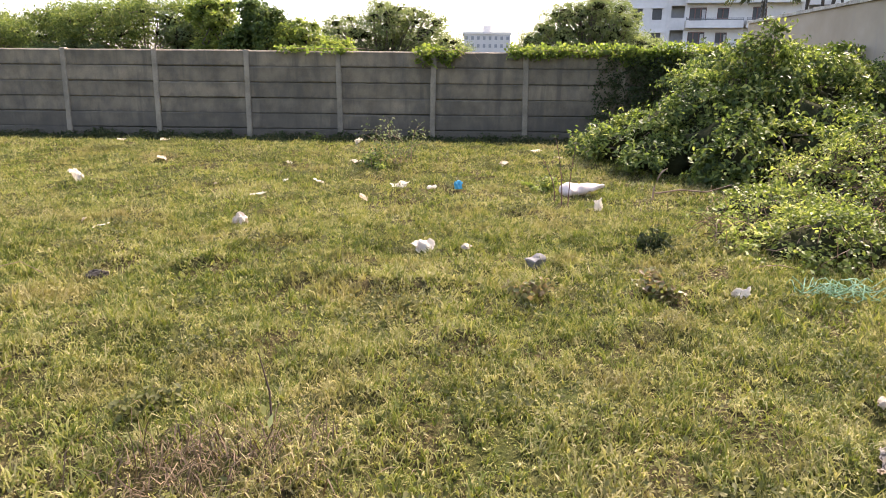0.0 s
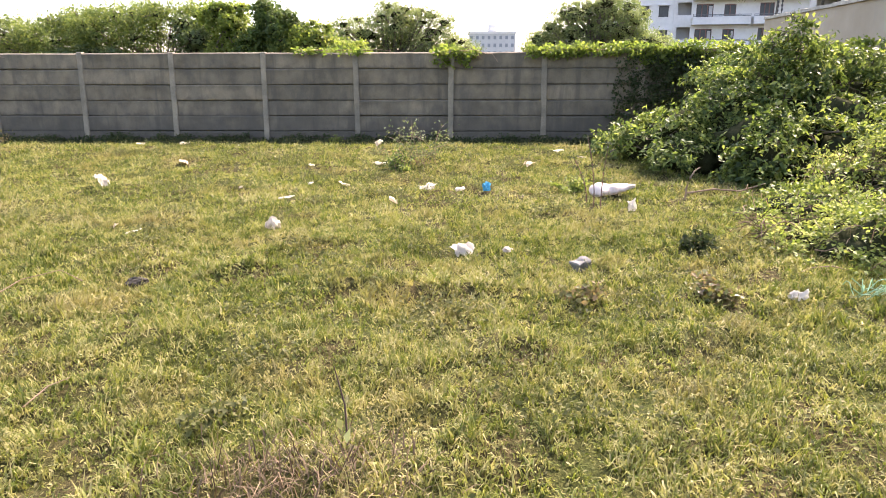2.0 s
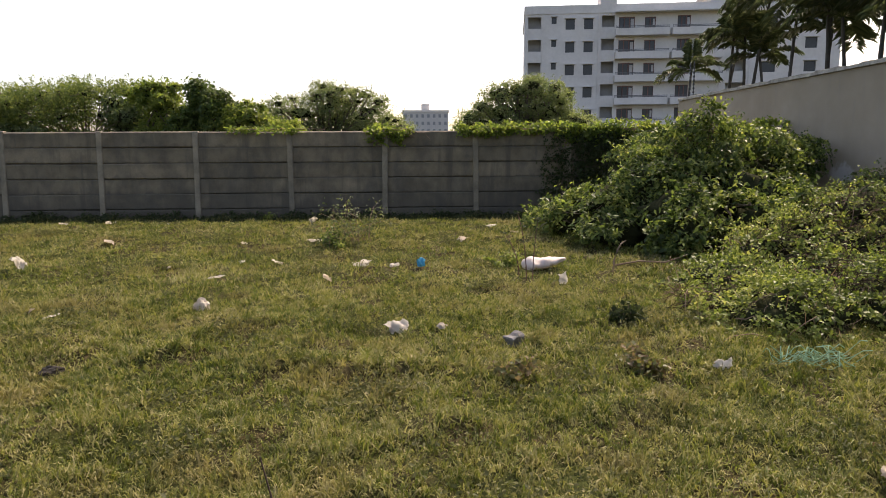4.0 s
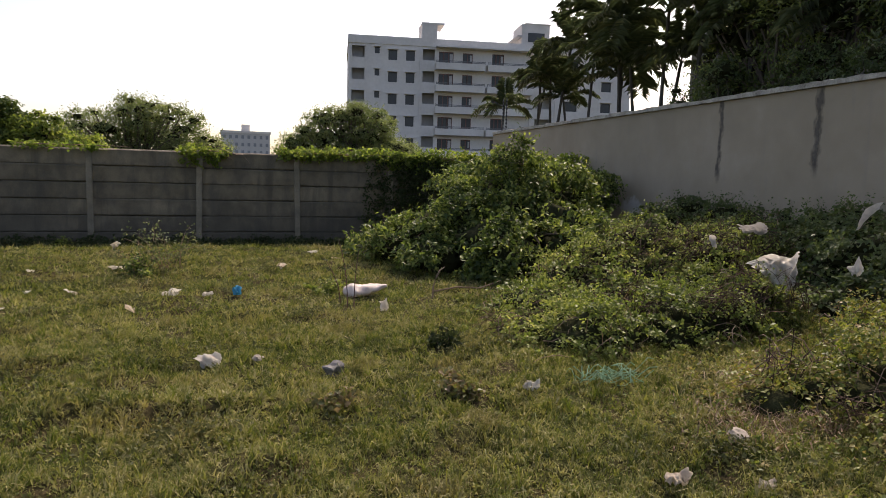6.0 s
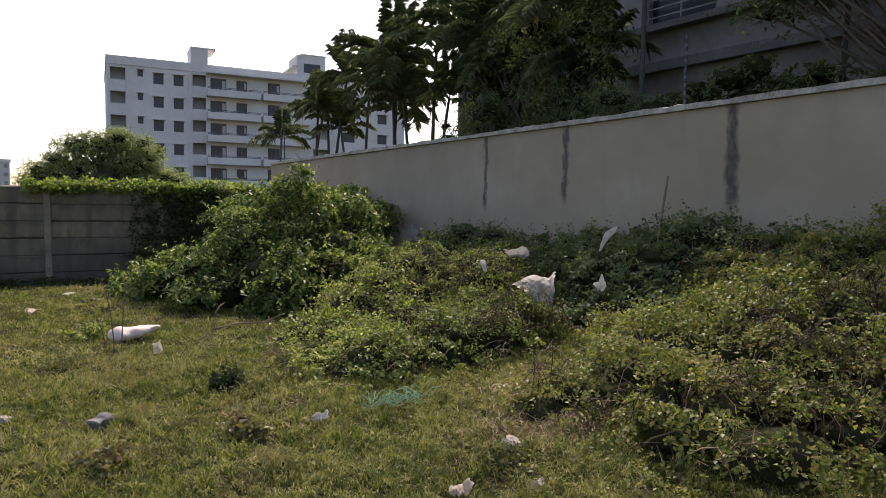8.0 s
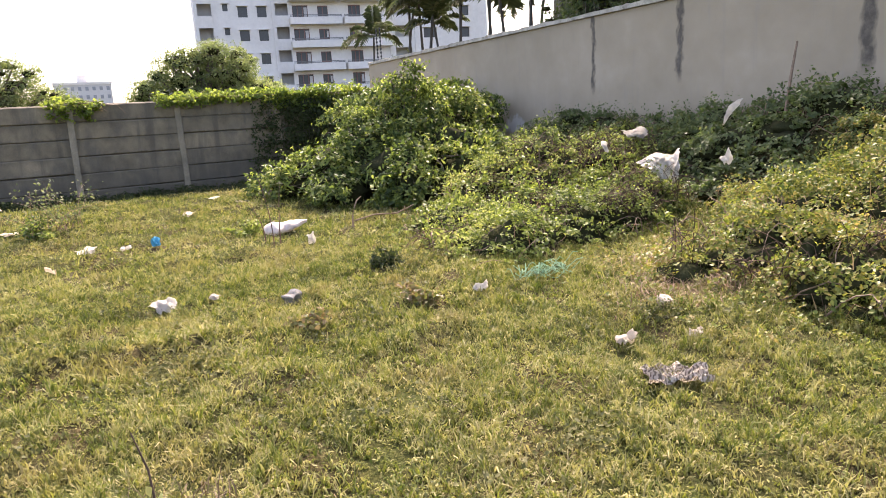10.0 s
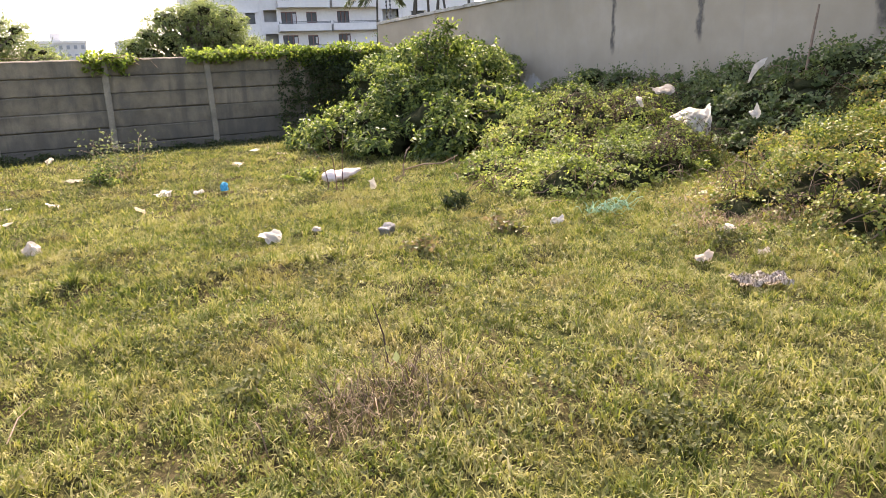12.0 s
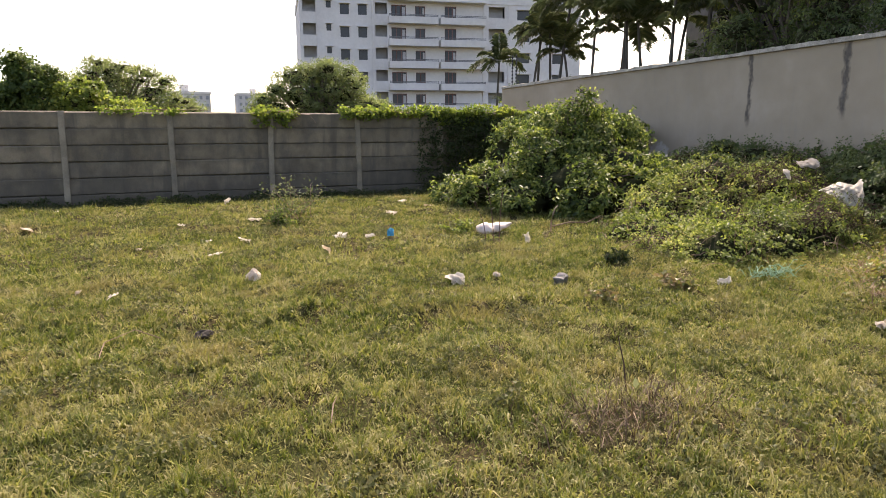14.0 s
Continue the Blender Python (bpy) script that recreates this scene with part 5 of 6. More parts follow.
# ---- house behind the plastered wall ----
def neighbour():
    ob = thing("house", "grey plastered house with a barred window behind the palms", "house")
    G = plain("grey_house_plaster", (0.27, 0.25, 0.22), 0.9, 0.35, 0.8)
    # ledge colour lowered for the shade that the house stands in
    LEDGE = plain("dim_ledge_cement", (0.17, 0.165, 0.15), 0.9, 0.5, 2.5)
    BARS = plain("dull_window_bars", (0.3, 0.3, 0.29), 0.6, 0.2, 5)
    X = 11.0
    bm = lattice([-22, -5.7, -4.05, 2.75], [0, 5.45, 7.1, 8.7], [(-5.7, -4.05, 5.45, 7.1)], 0.0, 0.3)
    bmesh.ops.transform(bm, matrix=Matrix(((0, 1, 0, X), (1, 0, 0, 0), (0, 0, 1, 0), (0, 0, 0, 1))), verts=bm.verts)
    bmesh.ops.recalc_face_normals(bm, faces=bm.faces)
    part("wall", bm, G, ob)
    part("wall", box(X + 0.3, 2.45, 0, X + 10, 2.75, 8.7), G, ob)
    part("wall", box(X + 0.3, -22, 0, X + 10, -21.7, 8.7), G, ob)
    part("roof", box(X + 0.3, -21.7, 8.4, X + 10, 2.45, 8.7), G, ob)
    for z0, z1, out in ((5.3, 5.44, 0.25), (4.45, 4.65, 0.2), (8.0, 8.3, 0.6)):
        part("ledge", box(X - out, -16, z0, X - 0.003, -3.6, z1), LEDGE, ob)
    win = part("window", box(X + 0.2, -5.7, 5.45, X + 0.24, -4.05, 7.1), GLASS_DARK, ob)
    hs = [(-5.67 + 0.82 * i, -4.88 + 0.82 * i, 5.48 + 0.19 * k, 5.645 + 0.19 * k) for i in range(2) for k in range(8)]
    bm = lattice([-5.7, -4.05] + [h[0] for h in hs] + [h[1] for h in hs], [5.45, 7.1] + [h[2] for h in hs] + [h[3] for h in hs], hs, 0.0, 0.03)
    bmesh.ops.transform(bm, matrix=Matrix(((0, 1, 0, X + 0.04), (1, 0, 0, 0), (0, 0, 1, 0), (0, 0, 0, 1))), verts=bm.verts)
    bmesh.ops.recalc_face_normals(bm, faces=bm.faces)
    part("grille", bm, BARS, win, "dull pale steel window bars")


neighbour()

# ---- litter and loose things on the lot ----
def paper(name, color, rough=0.6, thru=0.25):
    m, nt, b = shader(name, rough)
    co = nt.nodes.new("ShaderNodeTexCoord").outputs["Object"]
    f = noise_of(nt, co, 14, 4.0)
    c = ramp(nt, f, [(0.3, tuple(v * 0.72 for v in color)), (0.6, color)])
    nt.links.new(c, b.inputs["Base Color"])
    relief(nt, b, noise_of(nt, co, 30, 3.0), 0.3, 0.006)
    tr = put(nt, "BsdfTranslucent", [("Color", c)])
    mx = put(nt, "MixShader", [(1, b.outputs[0]), (2, tr.outputs[0])], Fac=thru)
    nt.links.new(mx.outputs[0], nt.nodes["Material Output"].inputs[0])
    return m


WHITE = paper("white_plastic_film", (0.78, 0.725, 0.63))
SACKING = paper("woven_sacking", (0.66, 0.60, 0.50), 0.75, 0.12)
DUSTY = paper("dusty_film", (0.42, 0.38, 0.32), 0.7, 0.15)
CREAM = paper("cream_paper", (0.72, 0.62, 0.50))
BLUE = paper("blue_plastic_film", (0.05, 0.40, 0.62))
GREENNET = paper("pale_green_netting", (0.24, 0.43, 0.27), 0.7, 0.3)
STONE = plain("broken_masonry", (0.33, 0.285, 0.225), 0.9, 0.35, 18, bump=0.7, dist=0.01)
DARKRUB = plain("dark_rubber", (0.035, 0.028, 0.02), 0.9, 0.3, 20)


def crumple(seed, sx, sy, sz, rough=0.35, detail=3):
    """A crumpled closed form with sharp creases, flattened underneath."""
    bm = bmesh.new()
    bmesh.ops.create_icosphere(bm, subdivisions=detail, radius=0.5)
    o = Vector((seed * 3.7, seed * 1.3, seed * 0.7))
    for v in bm.verts:
        p = v.co.copy()
        ridge = 1 - 2 * abs(noise.noise(p * 4.5 + o))
        r = 0.8 + rough * (1.3 * noise.noise(p * 2.4 + o) + 0.9 * ridge + 0.5 * noise.noise(p * 12 + o))
        v.co = Vector((p.x * sx * r, p.y * sy * r * (1 + 0.5 * noise.noise(o + p * 1.5)), max(p.z * r, -0.2) * sz))
    zmin = min(v.co.z for v in bm.verts)
    for v in bm.verts:
        v.co.z -= zmin
    return bm


def litter(name, label, category, mat, seed, x, y, sx, sy, sz, rz=0.0, rough=0.4, lift=0.02, group="", smooth=False):
    k = 0.72 if mat in (WHITE, CREAM) else 0.9
    bm = crumple(seed, sx * k, sy * k, sz * k, rough)
    me = bpy.data.meshes.new(name)
    for f in bm.faces:
        f.smooth = smooth
    bm.to_mesh(me)
    bm.free()
    me.materials.append(mat)
    return thing(name, label, category, group, data=me, m=pose(x, y, height_at(x, y) + lift, 0, 0, rz))


def torn_sack(n=36):
    """A torn sack hung over the heap: a pointed left end, a ragged right ear and a bulging fold that hangs in front."""
    bm = bmesh.new()
    grid = []
    for i in range(n):
        row = []
        for j in range(n):
            u, v = i / (n - 1), j / (n - 1)
            top = Vector((-0.28 + 0.53 * u, 0.08 + 0.1 * u, -0.02 + 0.13 * math.sin(min(u * 1.35, 1) * 3.14 * 0.75) + 0.09 * step(u, 0.8, 1.0)))
            low = Vector((-0.16 + 0.36 * u, -0.2 - 0.08 * u, -0.07 - 0.26 * step(u, 0.1, 0.6) + 0.1 * step(u, 0.85, 1.0)))
            p = top.lerp(low, v)
            p.z = top.z + (low.z - top.z) * v ** 2.2
            full = math.sin(3.14 * v) * math.sin(3.14 * u)
            p.y -= 0.09 * full
            k = 0.05 + 0.1 * v
            p.y += k * noise.noise(Vector((u * 7, v * 1.8, 3.1))) + k * 0.5 * noise.noise(Vector((u * 17 + v * 4, v * 5, 7.7)))
            p.x += 0.03 * noise.noise(Vector((u * 5, v * 9, 1.7)))
            p.z += 0.03 * noise.noise(Vector((u * 9, v * 4, 5.2))) * (0.4 + v)
            row.append(bm.verts.new(p))
        grid.append(row)
    for i in range(n - 1):
        for j in range(n - 1):
            bm.faces.new((grid[i][j], grid[i + 1][j], grid[i + 1][j + 1], grid[i][j + 1]))
    bmesh.ops.solidify(bm, geom=bm.faces[:], thickness=0.006)
    me = bpy.data.meshes.new("torn_sack")
    for f in bm.faces:
        f.smooth = True
    bm.to_mesh(me), bm.free()
    me.materials.append(WHITE)
    return thing("torn_sack", "torn white sack draped over the heap", "sack", data=me, m=pose(3.8, -8.26, 0.62, 0, 0, -43) @ Matrix.Diagonal((0.9, 0.9, 0.8, 1)))


def drape(name, label, category, mat, seed, x, y, z, w, d, rz, fall, folds, flap=0.0, narrow=0.0, n=30, lean=0.0):
    """A sheet laid over a hump: it runs forward, then falls in folds, with one corner turned up."""
    bm = bmesh.new()
    grid = []
    for i in range(n):
        row = []
        for j in range(n):
            u, v = i / (n - 1) - 0.5, j / (n - 1)
            ww = w * (1 - narrow * abs(v - 0.45) * 2) * (1 + 0.12 * noise.noise(Vector((v * 4, seed, 0))))
            bend = v ** 1.6
            fd = folds * (0.25 + v)
            zz = -fall * bend + fd * noise.noise(Vector((u * 5, v * 1.6, seed))) + fd * 0.25 * abs(noise.noise(Vector((u * 13 + v * 5, v * 6, seed + 4))))
            zz += flap * max(0, u - 0.1) * 2.5 * max(0, 0.55 - v) * 1.8
            row.append(bm.verts.new((u * ww - lean * v + 0.11 * w * noise.noise(Vector((u * 4, v * 8, seed + 9))), -d * v * (1 - 0.35 * bend) * (1 + 0.18 * noise.noise(Vector((u * 4, 3, seed)))), zz)))
        grid.append(row)
    for i in range(n - 1):
        for j in range(n - 1):
            bm.faces.new((grid[i][j], grid[i + 1][j], grid[i + 1][j + 1], grid[i][j + 1]))
    bmesh.ops.solidify(bm, geom=bm.faces[:], thickness=0.005)
    me = bpy.data.meshes.new(name)
    for f in bm.faces:
        f.smooth = True
    bm.to_mesh(me), bm.free()
    me.materials.append(mat)
    return thing(name, label, category, data=me, m=pose(x, y, z, 0, 0, rz))


def tied_sack():
    """A half-empty sack lying flat, plump at one end and running out to a ragged raised point."""
    bm = bmesh.new()
    n, m = 26, 20
    rings = []
    for i in range(n + 1):
        t = i / n
        r = 0.1 * min(1.0, t / 0.14 + 0.05) ** 0.5 * (1 - 0.78 * t ** 1.7)
        ring = []
        for k in range(m):
            a = k / m * 6.2832
            w = 1 + 0.3 * noise.noise(Vector((t * 5, math.cos(a) * 1.3, math.sin(a) * 1.3))) + 0.14 * noise.noise(Vector((t * 18, math.cos(a) * 5, math.sin(a) * 5)))
            ring.append(bm.verts.new((t * 0.5 - 0.25 + 0.04 * t * noise.noise(Vector((a, 3, 1))), math.cos(a) * r * 1.5 * w, max(math.sin(a) * r * 0.85 * w, -0.05) + 0.055 + 0.05 * t * t)))
        rings.append(ring)
    for a, b in zip(rings, rings[1:]):
        for k in range(m):
            bm.faces.new((a[k], a[(k + 1) % m], b[(k + 1) % m], b[k]))
    bm.faces.new(rings[0]), bm.faces.new(list(reversed(rings[-1])))
    bmesh.ops.recalc_face_normals(bm, faces=bm.faces)
    me = bpy.data.meshes.new("sack")
    for f in bm.faces:
        f.smooth = True
    bm.to_mesh(me), bm.free()
    me.materials.append(paper("pinkish_white_sack", (0.74, 0.62, 0.55), 0.7, 0.12))
    thing("sack", "half-empty pinkish-white plastic sack lying in the grass", "sack", data=me, m=pose(0.15, -6.06, height_at(0.15, -6.06) + 0.01, 0, 0, 8))


tied_sack()
drape("plastic_bag", "small white plastic bag standing in the grass", "plastic bag", WHITE, 5.6, 0.18, -6.83, height_at(0.18, -6.83) + 0.1, 0.075, 0.06, 20, 0.1, 0.04, 0.03, -0.5, 18)
litter("plastic_bag", "crumpled bright blue plastic bag", "plastic bag", BLUE, 7, -1.24, -5.87, 0.085, 0.07, 0.13, 10, 0.6)
S = [(-1.5, -8.43, 0.2, 0.16, 0.11), (-1.96, -5.9, 0.32, 0.16, 0.09), (-2.28, -6.57, 0.18, 0.12, 0.13), (-3.0, -5.36, 0.2, 0.1, 0.06), (-2.68, -4.08, 0.24, 0.12, 0.07),
     (-2.88, -2.5, 0.24, 0.14, 0.12), (-0.55, -3.93, 0.42, 0.18, 0.07), (0.72, -3.15, 0.26, 0.18, 0.15), (-0.06, -2.9, 0.22, 0.1, 0.05), (-5.76, -5.92, 0.18, 0.14, 0.17), (-5.6, -4.02, 0.26, 0.16, 0.08),
     (-6.95, -2.45, 0.22, 0.1, 0.06), (-6.18, -2.34, 0.2, 0.1, 0.06), (-4.31, -8.0, 0.22, 0.08, 0.04), (-4.59, -7.75, 0.1, 0.06, 0.05), (-1.54, -5.92, 0.14, 0.1, 0.05), (-3.43, -6.42, 0.2, 0.05, 0.03), (-5.47, -1.9, 0.14, 0.08, 0.05),
     (0.21, -3.48, 0.24, 0.08, 0.05), (-3.69, -4.06, 0.12, 0.08, 0.05), (-3.76, -1.35, 0.14, 0.1, 0.07), (-5.93, -1.84, 0.12, 0.08, 0.06), (-4.18, -5.54, 0.1, 0.06, 0.04), (-3.4, -5.27, 0.1, 0.06, 0.03)]
for k, (x, y, a, b, c) in enumerate(S):
    a, b, c = a * 0.82, b * 0.75, c * 0.8
    wrap = k % 2
    drape("litter", ("torn white plastic wrapper on the grass", "crumpled cream paper scrap on the grass")[k % 4 == 2], "litter", CREAM if k % 4 == 2 else WHITE, 20.3 + k, x, y, height_at(x, y) + 0.025 + c * 0.6,
          a * 1.15, b * 1.5, k * 47, c * 0.75, c * (0.6 + 0.5 * wrap), c * 0.3, 0.3 + 0.25 * (k % 3), 16, lean=a * 0.2 * (k % 3 - 1))
litter("paper_bag", "crumpled cream paper bag with a white torn edge", "paper bag", CREAM, 33, -3.18, -7.76, 0.16, 0.12, 0.19, 30, 0.5)
drape("plastic_packet", "long pale plastic packet in the grass", "packet", WHITE, 35.4, 0.55, -9.68, height_at(0.55, -9.68) + 0.06, 0.13, 0.065, -50, 0.05, 0.04, 0.03, 0.3, 18)
drape("plastic_packet", "grey-white food packet lying in the grass", "packet", CREAM, 36.4, 0.67, -11.0, height_at(0.67, -11.0) + 0.06, 0.12, 0.09, -20, 0.04, 0.04, 0.03, 0.3, 18)
drape("plastic_packet", "small dirty white packet in the grass", "packet", CREAM, 37.4, 1.0, -11.22, height_at(1.0, -11.22) + 0.05, 0.08, 0.06, -40, 0.03, 0.03, 0.02, 0.3, 18)
litter("stone", "pale broken stone in the grass", "stone", STONE, 38, 1.2, -10.8, 0.14, 0.12, 0.075, 0, 0.3)
litter("shoe", "dark worn rubber shoe in the grass", "shoe", DARKRUB, 39, -3.71, -9.24, 0.16, 0.1, 0.09, 20, 0.3)


bm = box(-0.055, -0.05, -0.04, 0.055, 0.05, 0.085, 0.008)
bmesh.ops.subdivide_edges(bm, edges=bm.edges[:], cuts=3, use_grid_fill=True)
for q in bm.verts:
    q.co += Vector((noise.noise(q.co * 16), noise.noise(q.co * 16 + Vector((5, 0, 0))), noise.noise(q.co * 14 + Vector((0, 7, 0))))) * 0.022
me = bpy.data.meshes.new("masonry_block")
bm.to_mesh(me), bm.free()
me.materials.append(plain("grey_cement_block", (0.17, 0.16, 0.145), 0.9, 0.5, 14, bump=0.6, dist=0.008))
thing("masonry_block", "chipped grey cement block in the grass", "masonry", data=me, m=pose(-0.63, -8.92, height_at(-0.63, -8.92), 10, -16, 35))
litter("stone", "small pale stone in the grass", "stone", STONE, 42, -1.14, -8.66, 0.1, 0.07, 0.05, 60, 0.3)


def rag(name, label, category, mat, seed, x, y, w, d, h, rz, z=None, tilt=(0, 0), n=28, group=""):
    """A wrinkled sheet of cloth or film with thickness."""
    bm = bmesh.new()
    grid = [[None] * n for _ in range(n)]
    for i in range(n):
        for j in range(n):
            u, v = i / (n - 1) - 0.5, j / (n - 1) - 0.5
            e = 1 + 0.18 * noise.noise(Vector((u * 3, v * 3, seed)))
            zz = h * (0.5 + noise.noise(Vector((u * 5, v * 9, seed + 3))) + 0.4 * noise.noise(Vector((u * 14, v * 17, seed + 5))))
            grid[i][j] = bm.verts.new((u * w * e, v * d * e, max(zz, 0)))
    for i in range(n - 1):
        for j in range(n - 1):
            bm.faces.new((grid[i][j], grid[i + 1][j], grid[i + 1][j + 1], grid[i][j + 1]))
    bmesh.ops.solidify(bm, geom=bm.faces[:], thickness=0.004)
    me = bpy.data.meshes.new(name)
    bm.to_mesh(me), bm.free()
    me.materials.append(mat)
    return thing(name, label, category, group, data=me, m=pose(x, y, height_at(x, y) + 0.02 if z is None else z, tilt[0], tilt[1], rz))


def patterned_cloth():
    m, nt, b = shader("dirty_patterned_cloth", 0.9)
    co = nt.nodes.new("ShaderNodeTexCoord").outputs["Object"]
    w = nt.nodes.new("ShaderNodeTexWave")
    w.inputs["Scale"].default_value, w.inputs["Distortion"].default_value, w.inputs["Detail Scale"].default_value = 16.0, 10.0, 2.4
    nt.links.new(co, w.inputs["Vector"])
    nt.links.new(ramp(nt, w.outputs["Fac"], [(0.2, (0.19, 0.155, 0.125)), (0.6, (0.6, 0.53, 0.44))]), b.inputs["Base Color"])
    return m


rag("cloth_mat", "flattened dirty grey patterned cloth on the grass", "cloth", patterned_cloth(), 2.0, 0.44, -11.6, 0.3, 0.19, 0.035, -28, z=height_at(0.44, -11.6) + 0.045)


torn_sack()
drape("torn_sheet", "strip of white plastic sheet caught in creepers", "plastic sheet", WHITE, 8.4, 5.1, -8.29, 1.25, 0.12, 0.06, -53, 0.3, 0.03, 0.0, 0.85, 24, 0.2)
drape("torn_sheet", "scrap of white plastic film among creepers", "plastic sheet", WHITE, 9.1, 4.25, -8.75, 0.66, 0.14, 0.12, -30, 0.08, 0.03, 0.1, 0.5)
drape("torn_sheet", "folded pale plastic sheet on the heap", "plastic sheet", SACKING, 10.3, 3.62, -7.55, 0.85, 0.08, 0.2, -60, 0.12, 0.03, 0.0, 0.4, 24, -0.08)
drape("torn_sheet", "dusty grey plastic sheet on the heap", "plastic sheet", DUSTY, 5.0, 4.6, -7.0, 0.92, 0.34, 0.3, -20, 0.1, 0.05, 0.05, 0.3)


def twigs(name, label, category, lines, mat=TWIG, sides=5):
    v, f = tubes(lines, sides)
    return thing(name, label, category, data=mesh_of(name, v, f, mat, True))


def gz(x, y, h):
    return (x, y, height_at(x, y) + h)


def netting():
    rng = np.random.default_rng(44)
    lines = []
    for k in range(28):
        x0, y0, a = 1.15 + rng.normal(0, 0.1), -9.68 + rng.normal(0, 0.07), rng.uniform(-0.5, 0.5) + (k % 2) * 1.3
        ln = []
        for s in range(7):
            d = (s - 3) * 0.055
            x, y = x0 + d * math.cos(a), y0 + d * math.sin(a) * 0.7
            ln.append((*gz(x, y, 0.05 + 0.035 * math.sin(s * 1.3 + k) + 0.03 * (k % 3)), 0.0032))
        lines.append(ln)
    v, f = tubes(lines, 4)
    thing("netting", "tangle of pale green plastic netting by the creepers", "netting", data=mesh_of("netting", v, f, GREENNET))


netting()
twigs("pole", "weathered pole leaning against the bank", "pole", [[(*gz(5.5, -8.55, 0.0), 0.022), (5.62, -8.54, 1.5, 0.018), (5.72, -8.53, 1.87, 0.013)]])
twigs("dead_stick", "thin dead stick standing in the turf", "stick", [[(*gz(-1.85, -11.47, -0.03), 0.005), (*gz(-1.86, -11.45, 0.15), 0.004), (*gz(-1.895, -11.44, 0.29), 0.002)]], DARKTWIG)
twigs("curved_branch", "bare curved branch at the foot of the bush", "branch", [[(*gz(0.9, -6.25, 0.0), 0.011), (*gz(0.91, -6.24, 0.14), 0.011), (*gz(0.95, -6.22, 0.24), 0.01), (*gz(1.0, -6.18, 0.31), 0.009), (*gz(1.07, -6.14, 0.35), 0.006)], [(*gz(0.92, -6.25, 0.08), 0.01), (*gz(1.2, -6.22, 0.11), 0.01), (*gz(1.5, -6.2, 0.1), 0.009), (*gz(1.8, -6.1, 0.14), 0.006)]])
twigs("fallen_twig", "curled dry twig lying on the grass", "twig", [[(*gz(-4.32, -9.8, 0.02), 0.004), (*gz(-4.3, -9.55, 0.1), 0.0035), (*gz(-4.13, -9.4, 0.12), 0.003), (*gz(-3.98, -9.42, 0.05), 0.004)]], TWIG)
twigs("fallen_twig", "bleached dry twig lying on the grass", "twig", [[(*gz(-3.26, -11.14, 0.02), 0.0035), (*gz(-3.22, -11.02, 0.05), 0.003), (*gz(-3.18, -10.93, 0.03), 0.002)]], TWIG)


def weed(label, seed, x, y, h, count, mat, size, per=7):
    """A loose upright weed of thin branching stems with small leaves."""
    rng = np.random.default_rng(seed)
    ob = thing("weed", label, "weed", "weeds on the lot")
    lines, tips = [], []
    for k in range(count):
        a, l = rng.uniform(0, 6.283), rng.uniform(0.6, 1.0) * h
        d = np.array([math.cos(a) * 0.45, math.sin(a) * 0.45, 1])
        ln = limb(rng, gz(x + rng.normal(0, max(0.05, h * 0.14)), y + rng.normal(0, max(0.05, h * 0.14)), -0.02), d, l, 0.005, 0.002, 6, 0.2)
        lines.append(ln)
        tips += [q[:3] for q in ln[2:]]
    v, f = tubes(lines, 4)
    child("stem_growth", mesh_of("stem_growth", v, f, TWIG), ob, kind="stuff")
    t = np.array(tips)
    v, f = sprays(rng, t, np.tile(np.array([[0, 0, 1.0]]), (len(t), 1)), per, max(0.05, h * 0.16), size)
    child("leaf_mass", mesh_of("leaf_mass", v, f, mat), ob, kind="stuff")


weed("tall airy grey-green weed on the lot near the concrete wall", 301, -2.12, -3.95, 0.85, 15, GREYWEED, 0.042, 7)
weed("low bushy green weed beside the tall weed", 310, -2.36, -4.45, 0.36, 20, BUSH, 0.04, 7)
def dry_stalks():
    """Tall dry stalks with a few withered heads."""
    rng = np.random.default_rng(302)
    ob = thing("dry_stalk", "tall dry weed stalks standing beside the white sack", "weed")
    lines, tips = [], []
    for dx, dy, h, lean in ((-0.16, -0.3, 0.72, -0.1), (-0.1, -0.34, 0.66, 0.05), (-0.22, -0.2, 0.5, -0.16)):
        ln = [(*gz(0.02 + dx + lean * q * q, -6.3 + dy, h * q), 0.0065 - 0.003 * q) for q in np.linspace(0, 1, 6)]
        lines.append(ln)
        tips += [ln[k][:3] for k in (3, 4, 5, 5)]
    v, f = tubes(lines, 5)
    child("stem_growth", mesh_of("stem_growth", v, f, plain("reddish_dry_stalk", (0.13, 0.065, 0.05), 0.85, 0.3, 20)), ob, kind="stuff")
    t = np.array(tips)
    v, f = sprays(rng, t, np.tile(np.array([[0, 0, 1.0]]), (len(t), 1)), 5, 0.06, 0.04)
    child("leaf_mass", mesh_of("leaf_mass", v, f, SHADELEAF), ob, kind="stuff")


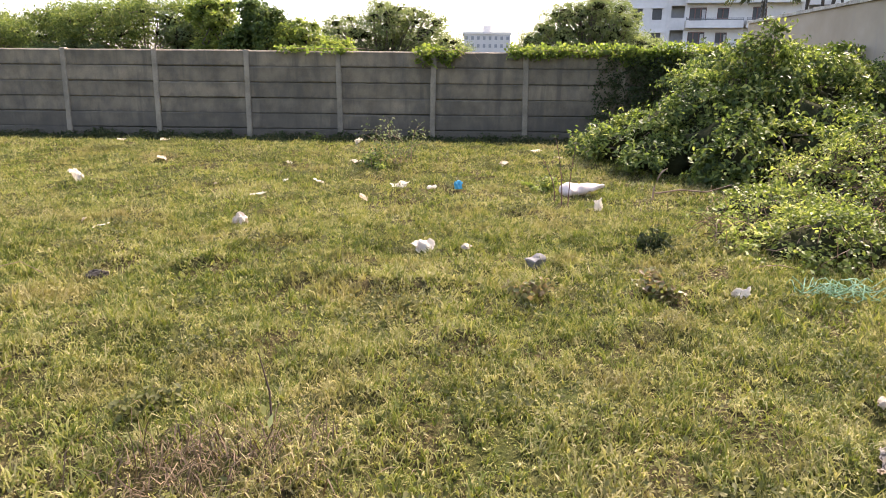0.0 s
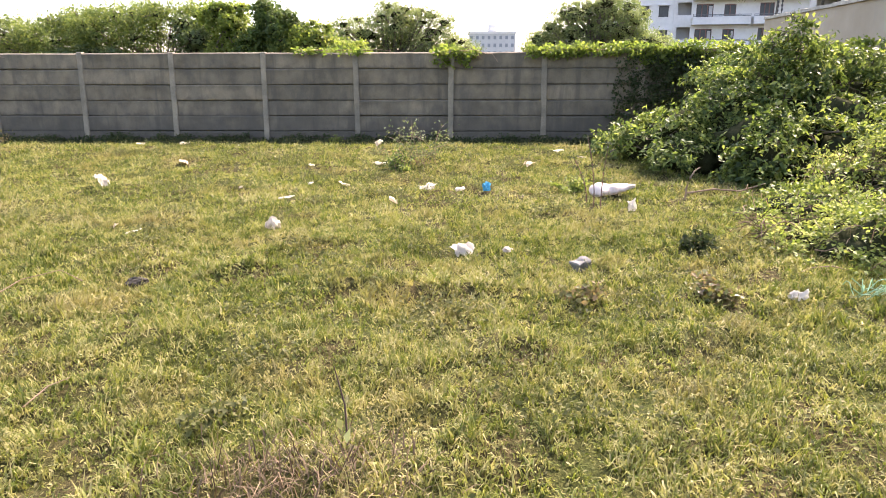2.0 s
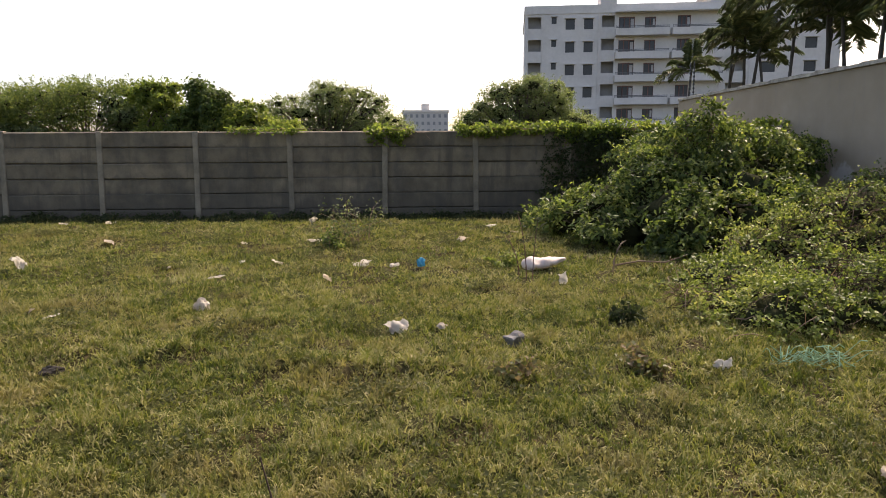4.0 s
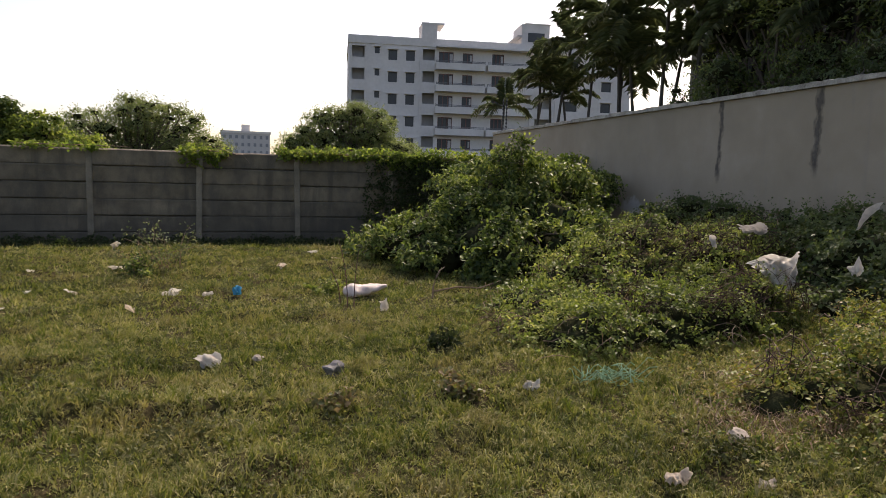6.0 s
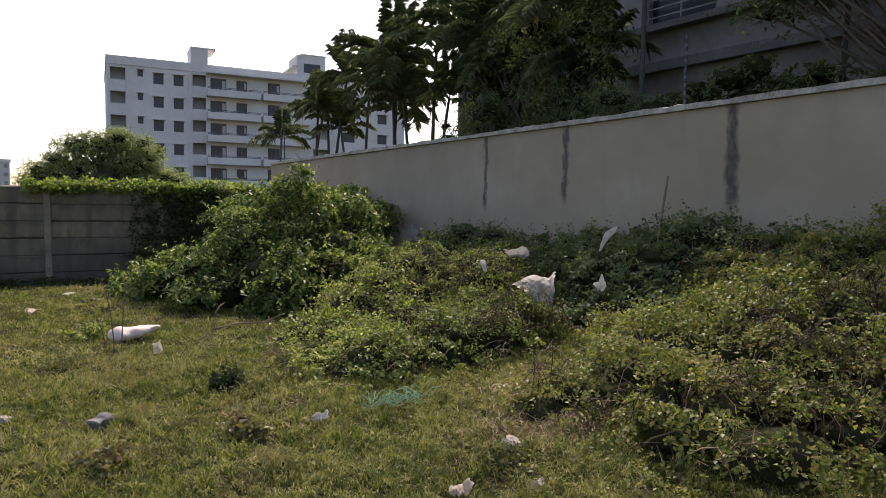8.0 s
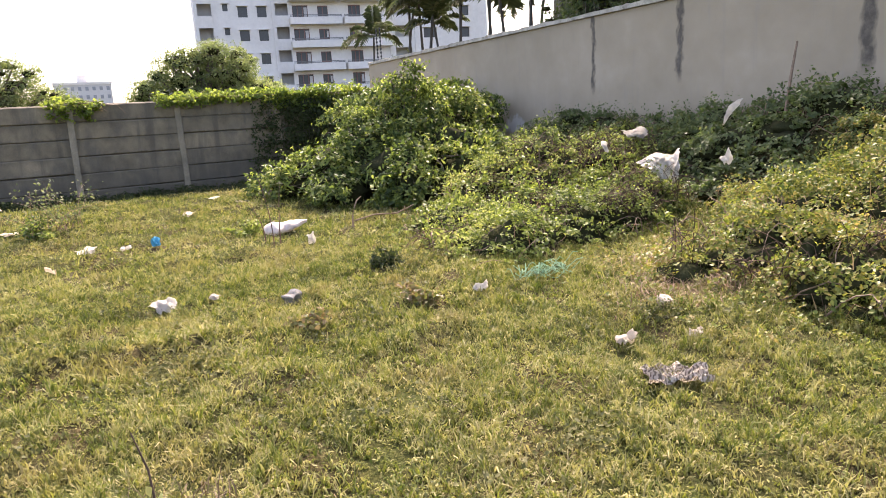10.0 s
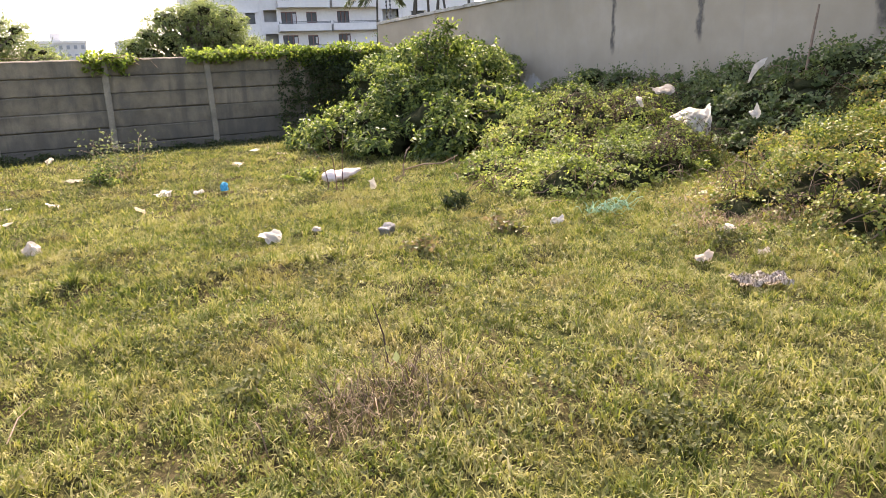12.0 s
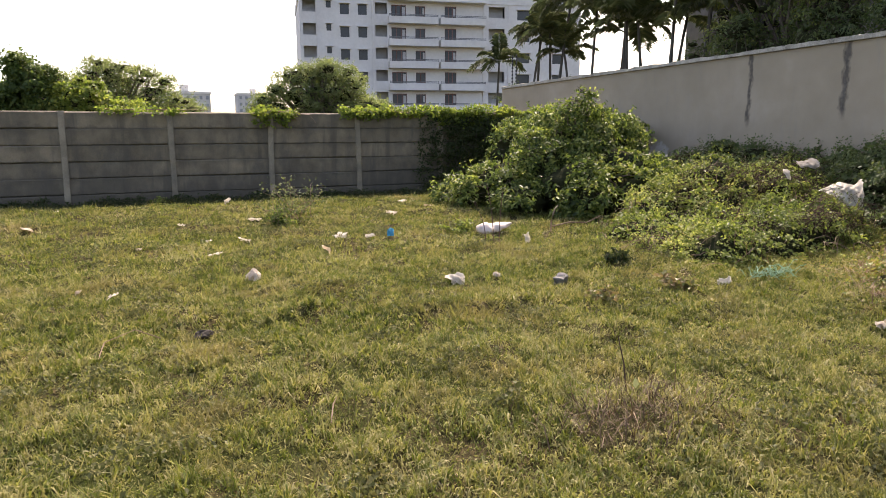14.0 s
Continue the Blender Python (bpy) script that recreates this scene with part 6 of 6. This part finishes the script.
dry_stalks()
weed("low dark weed beside the white sack", 303, -0.25, -5.85, 0.28, 12, VINE, 0.05)
weed("thin weed at the wall foot", 304, -10.3, -0.9, 0.55, 4, VINE_DRY, 0.04)
weed("small weed at the wall foot", 305, -4.0, -0.7, 0.3, 5, VINE, 0.04)
weed("dark weed tuft in the turf", 306, 0.33, -8.47, 0.15, 12, SHADELEAF, 0.045)
weed("brown weed tuft in the turf", 307, 0.04, -9.67, 0.15, 14, VINE_DRY, 0.04)
weed("broad-leaved herb in the turf", 308, -2.41, -11.3, 0.11, 8, WEEDLEAF, 0.03)
weed("dark weed tuft in the turf", 309, -0.78, -9.76, 0.12, 10, VINE_DRY, 0.04)

v, f = leaves(np.random.default_rng(3), np.array([gz(-1.87, -11.5, 0.1), gz(-1.84, -11.52, 0.07)]), np.array([[0.2, -0.8, 0.5], [-0.3, -0.8, 0.4]]), 0.055, 0.6)
thing("yellow_leaf", "two yellowed leaves caught on the dead stick", "leaf", data=mesh_of("yellow_leaf", v, f, plain("yellow_leaf", (0.62, 0.55, 0.16), 0.6, 0.15, 30)))

# dead brown stalks round the stick
rng = np.random.default_rng(77)
n = 700
k = rng.integers(0, 4, n)
x = rng.normal(0, 0.17, n) + np.array([-1.92, -2.15, -1.78, -2.02])[k]
y = rng.normal(0, 0.1, n) + np.array([-11.55, -11.65, -11.75, -11.78])[k]
v, f = blades(rng, x, y, rng.uniform(0.07, 0.28, n) * rng.uniform(0.5, 1, n), rng.uniform(0.003, 0.007, n), True)
v[:, 2] = height_at(-1.97, -11.65) + 0.01 + (v[:, 2] - height_at(-1.97, -11.65)) * np.repeat(rng.uniform(0.25, 1.0, n), 5)
thing("dead_stalks", "patch of brown dead stalks in the turf", "dead plants", kind="stuff", data=mesh_of("dead_stalks", v, f, DEAD))

# brown straw and fallen stems on the worn ground between the creepers
rng = np.random.default_rng(78)
n = 3200
k = rng.integers(0, 5, n)
x = rng.normal(0, 0.26, n) + np.array([1.75, 2.15, 1.55, 2.3, 2.6])[k]
y = rng.normal(0, 0.16, n) + np.array([-10.35, -10.55, -10.75, -9.95, -9.7])[k]
v, f = blades(rng, x, y, rng.uniform(0.06, 0.2, n), rng.uniform(0.004, 0.009, n), True)
base = np.repeat(ground_z(x, y), 5)
v[:, 2] = base + 0.01 + (v[:, 2] - base) * np.repeat(rng.uniform(0.15, 0.8, n), 5)
thing("straw", "brown dead straw and stems matted between the creeper heaps", "straw", kind="stuff", data=mesh_of("straw", v, f, STRAW))
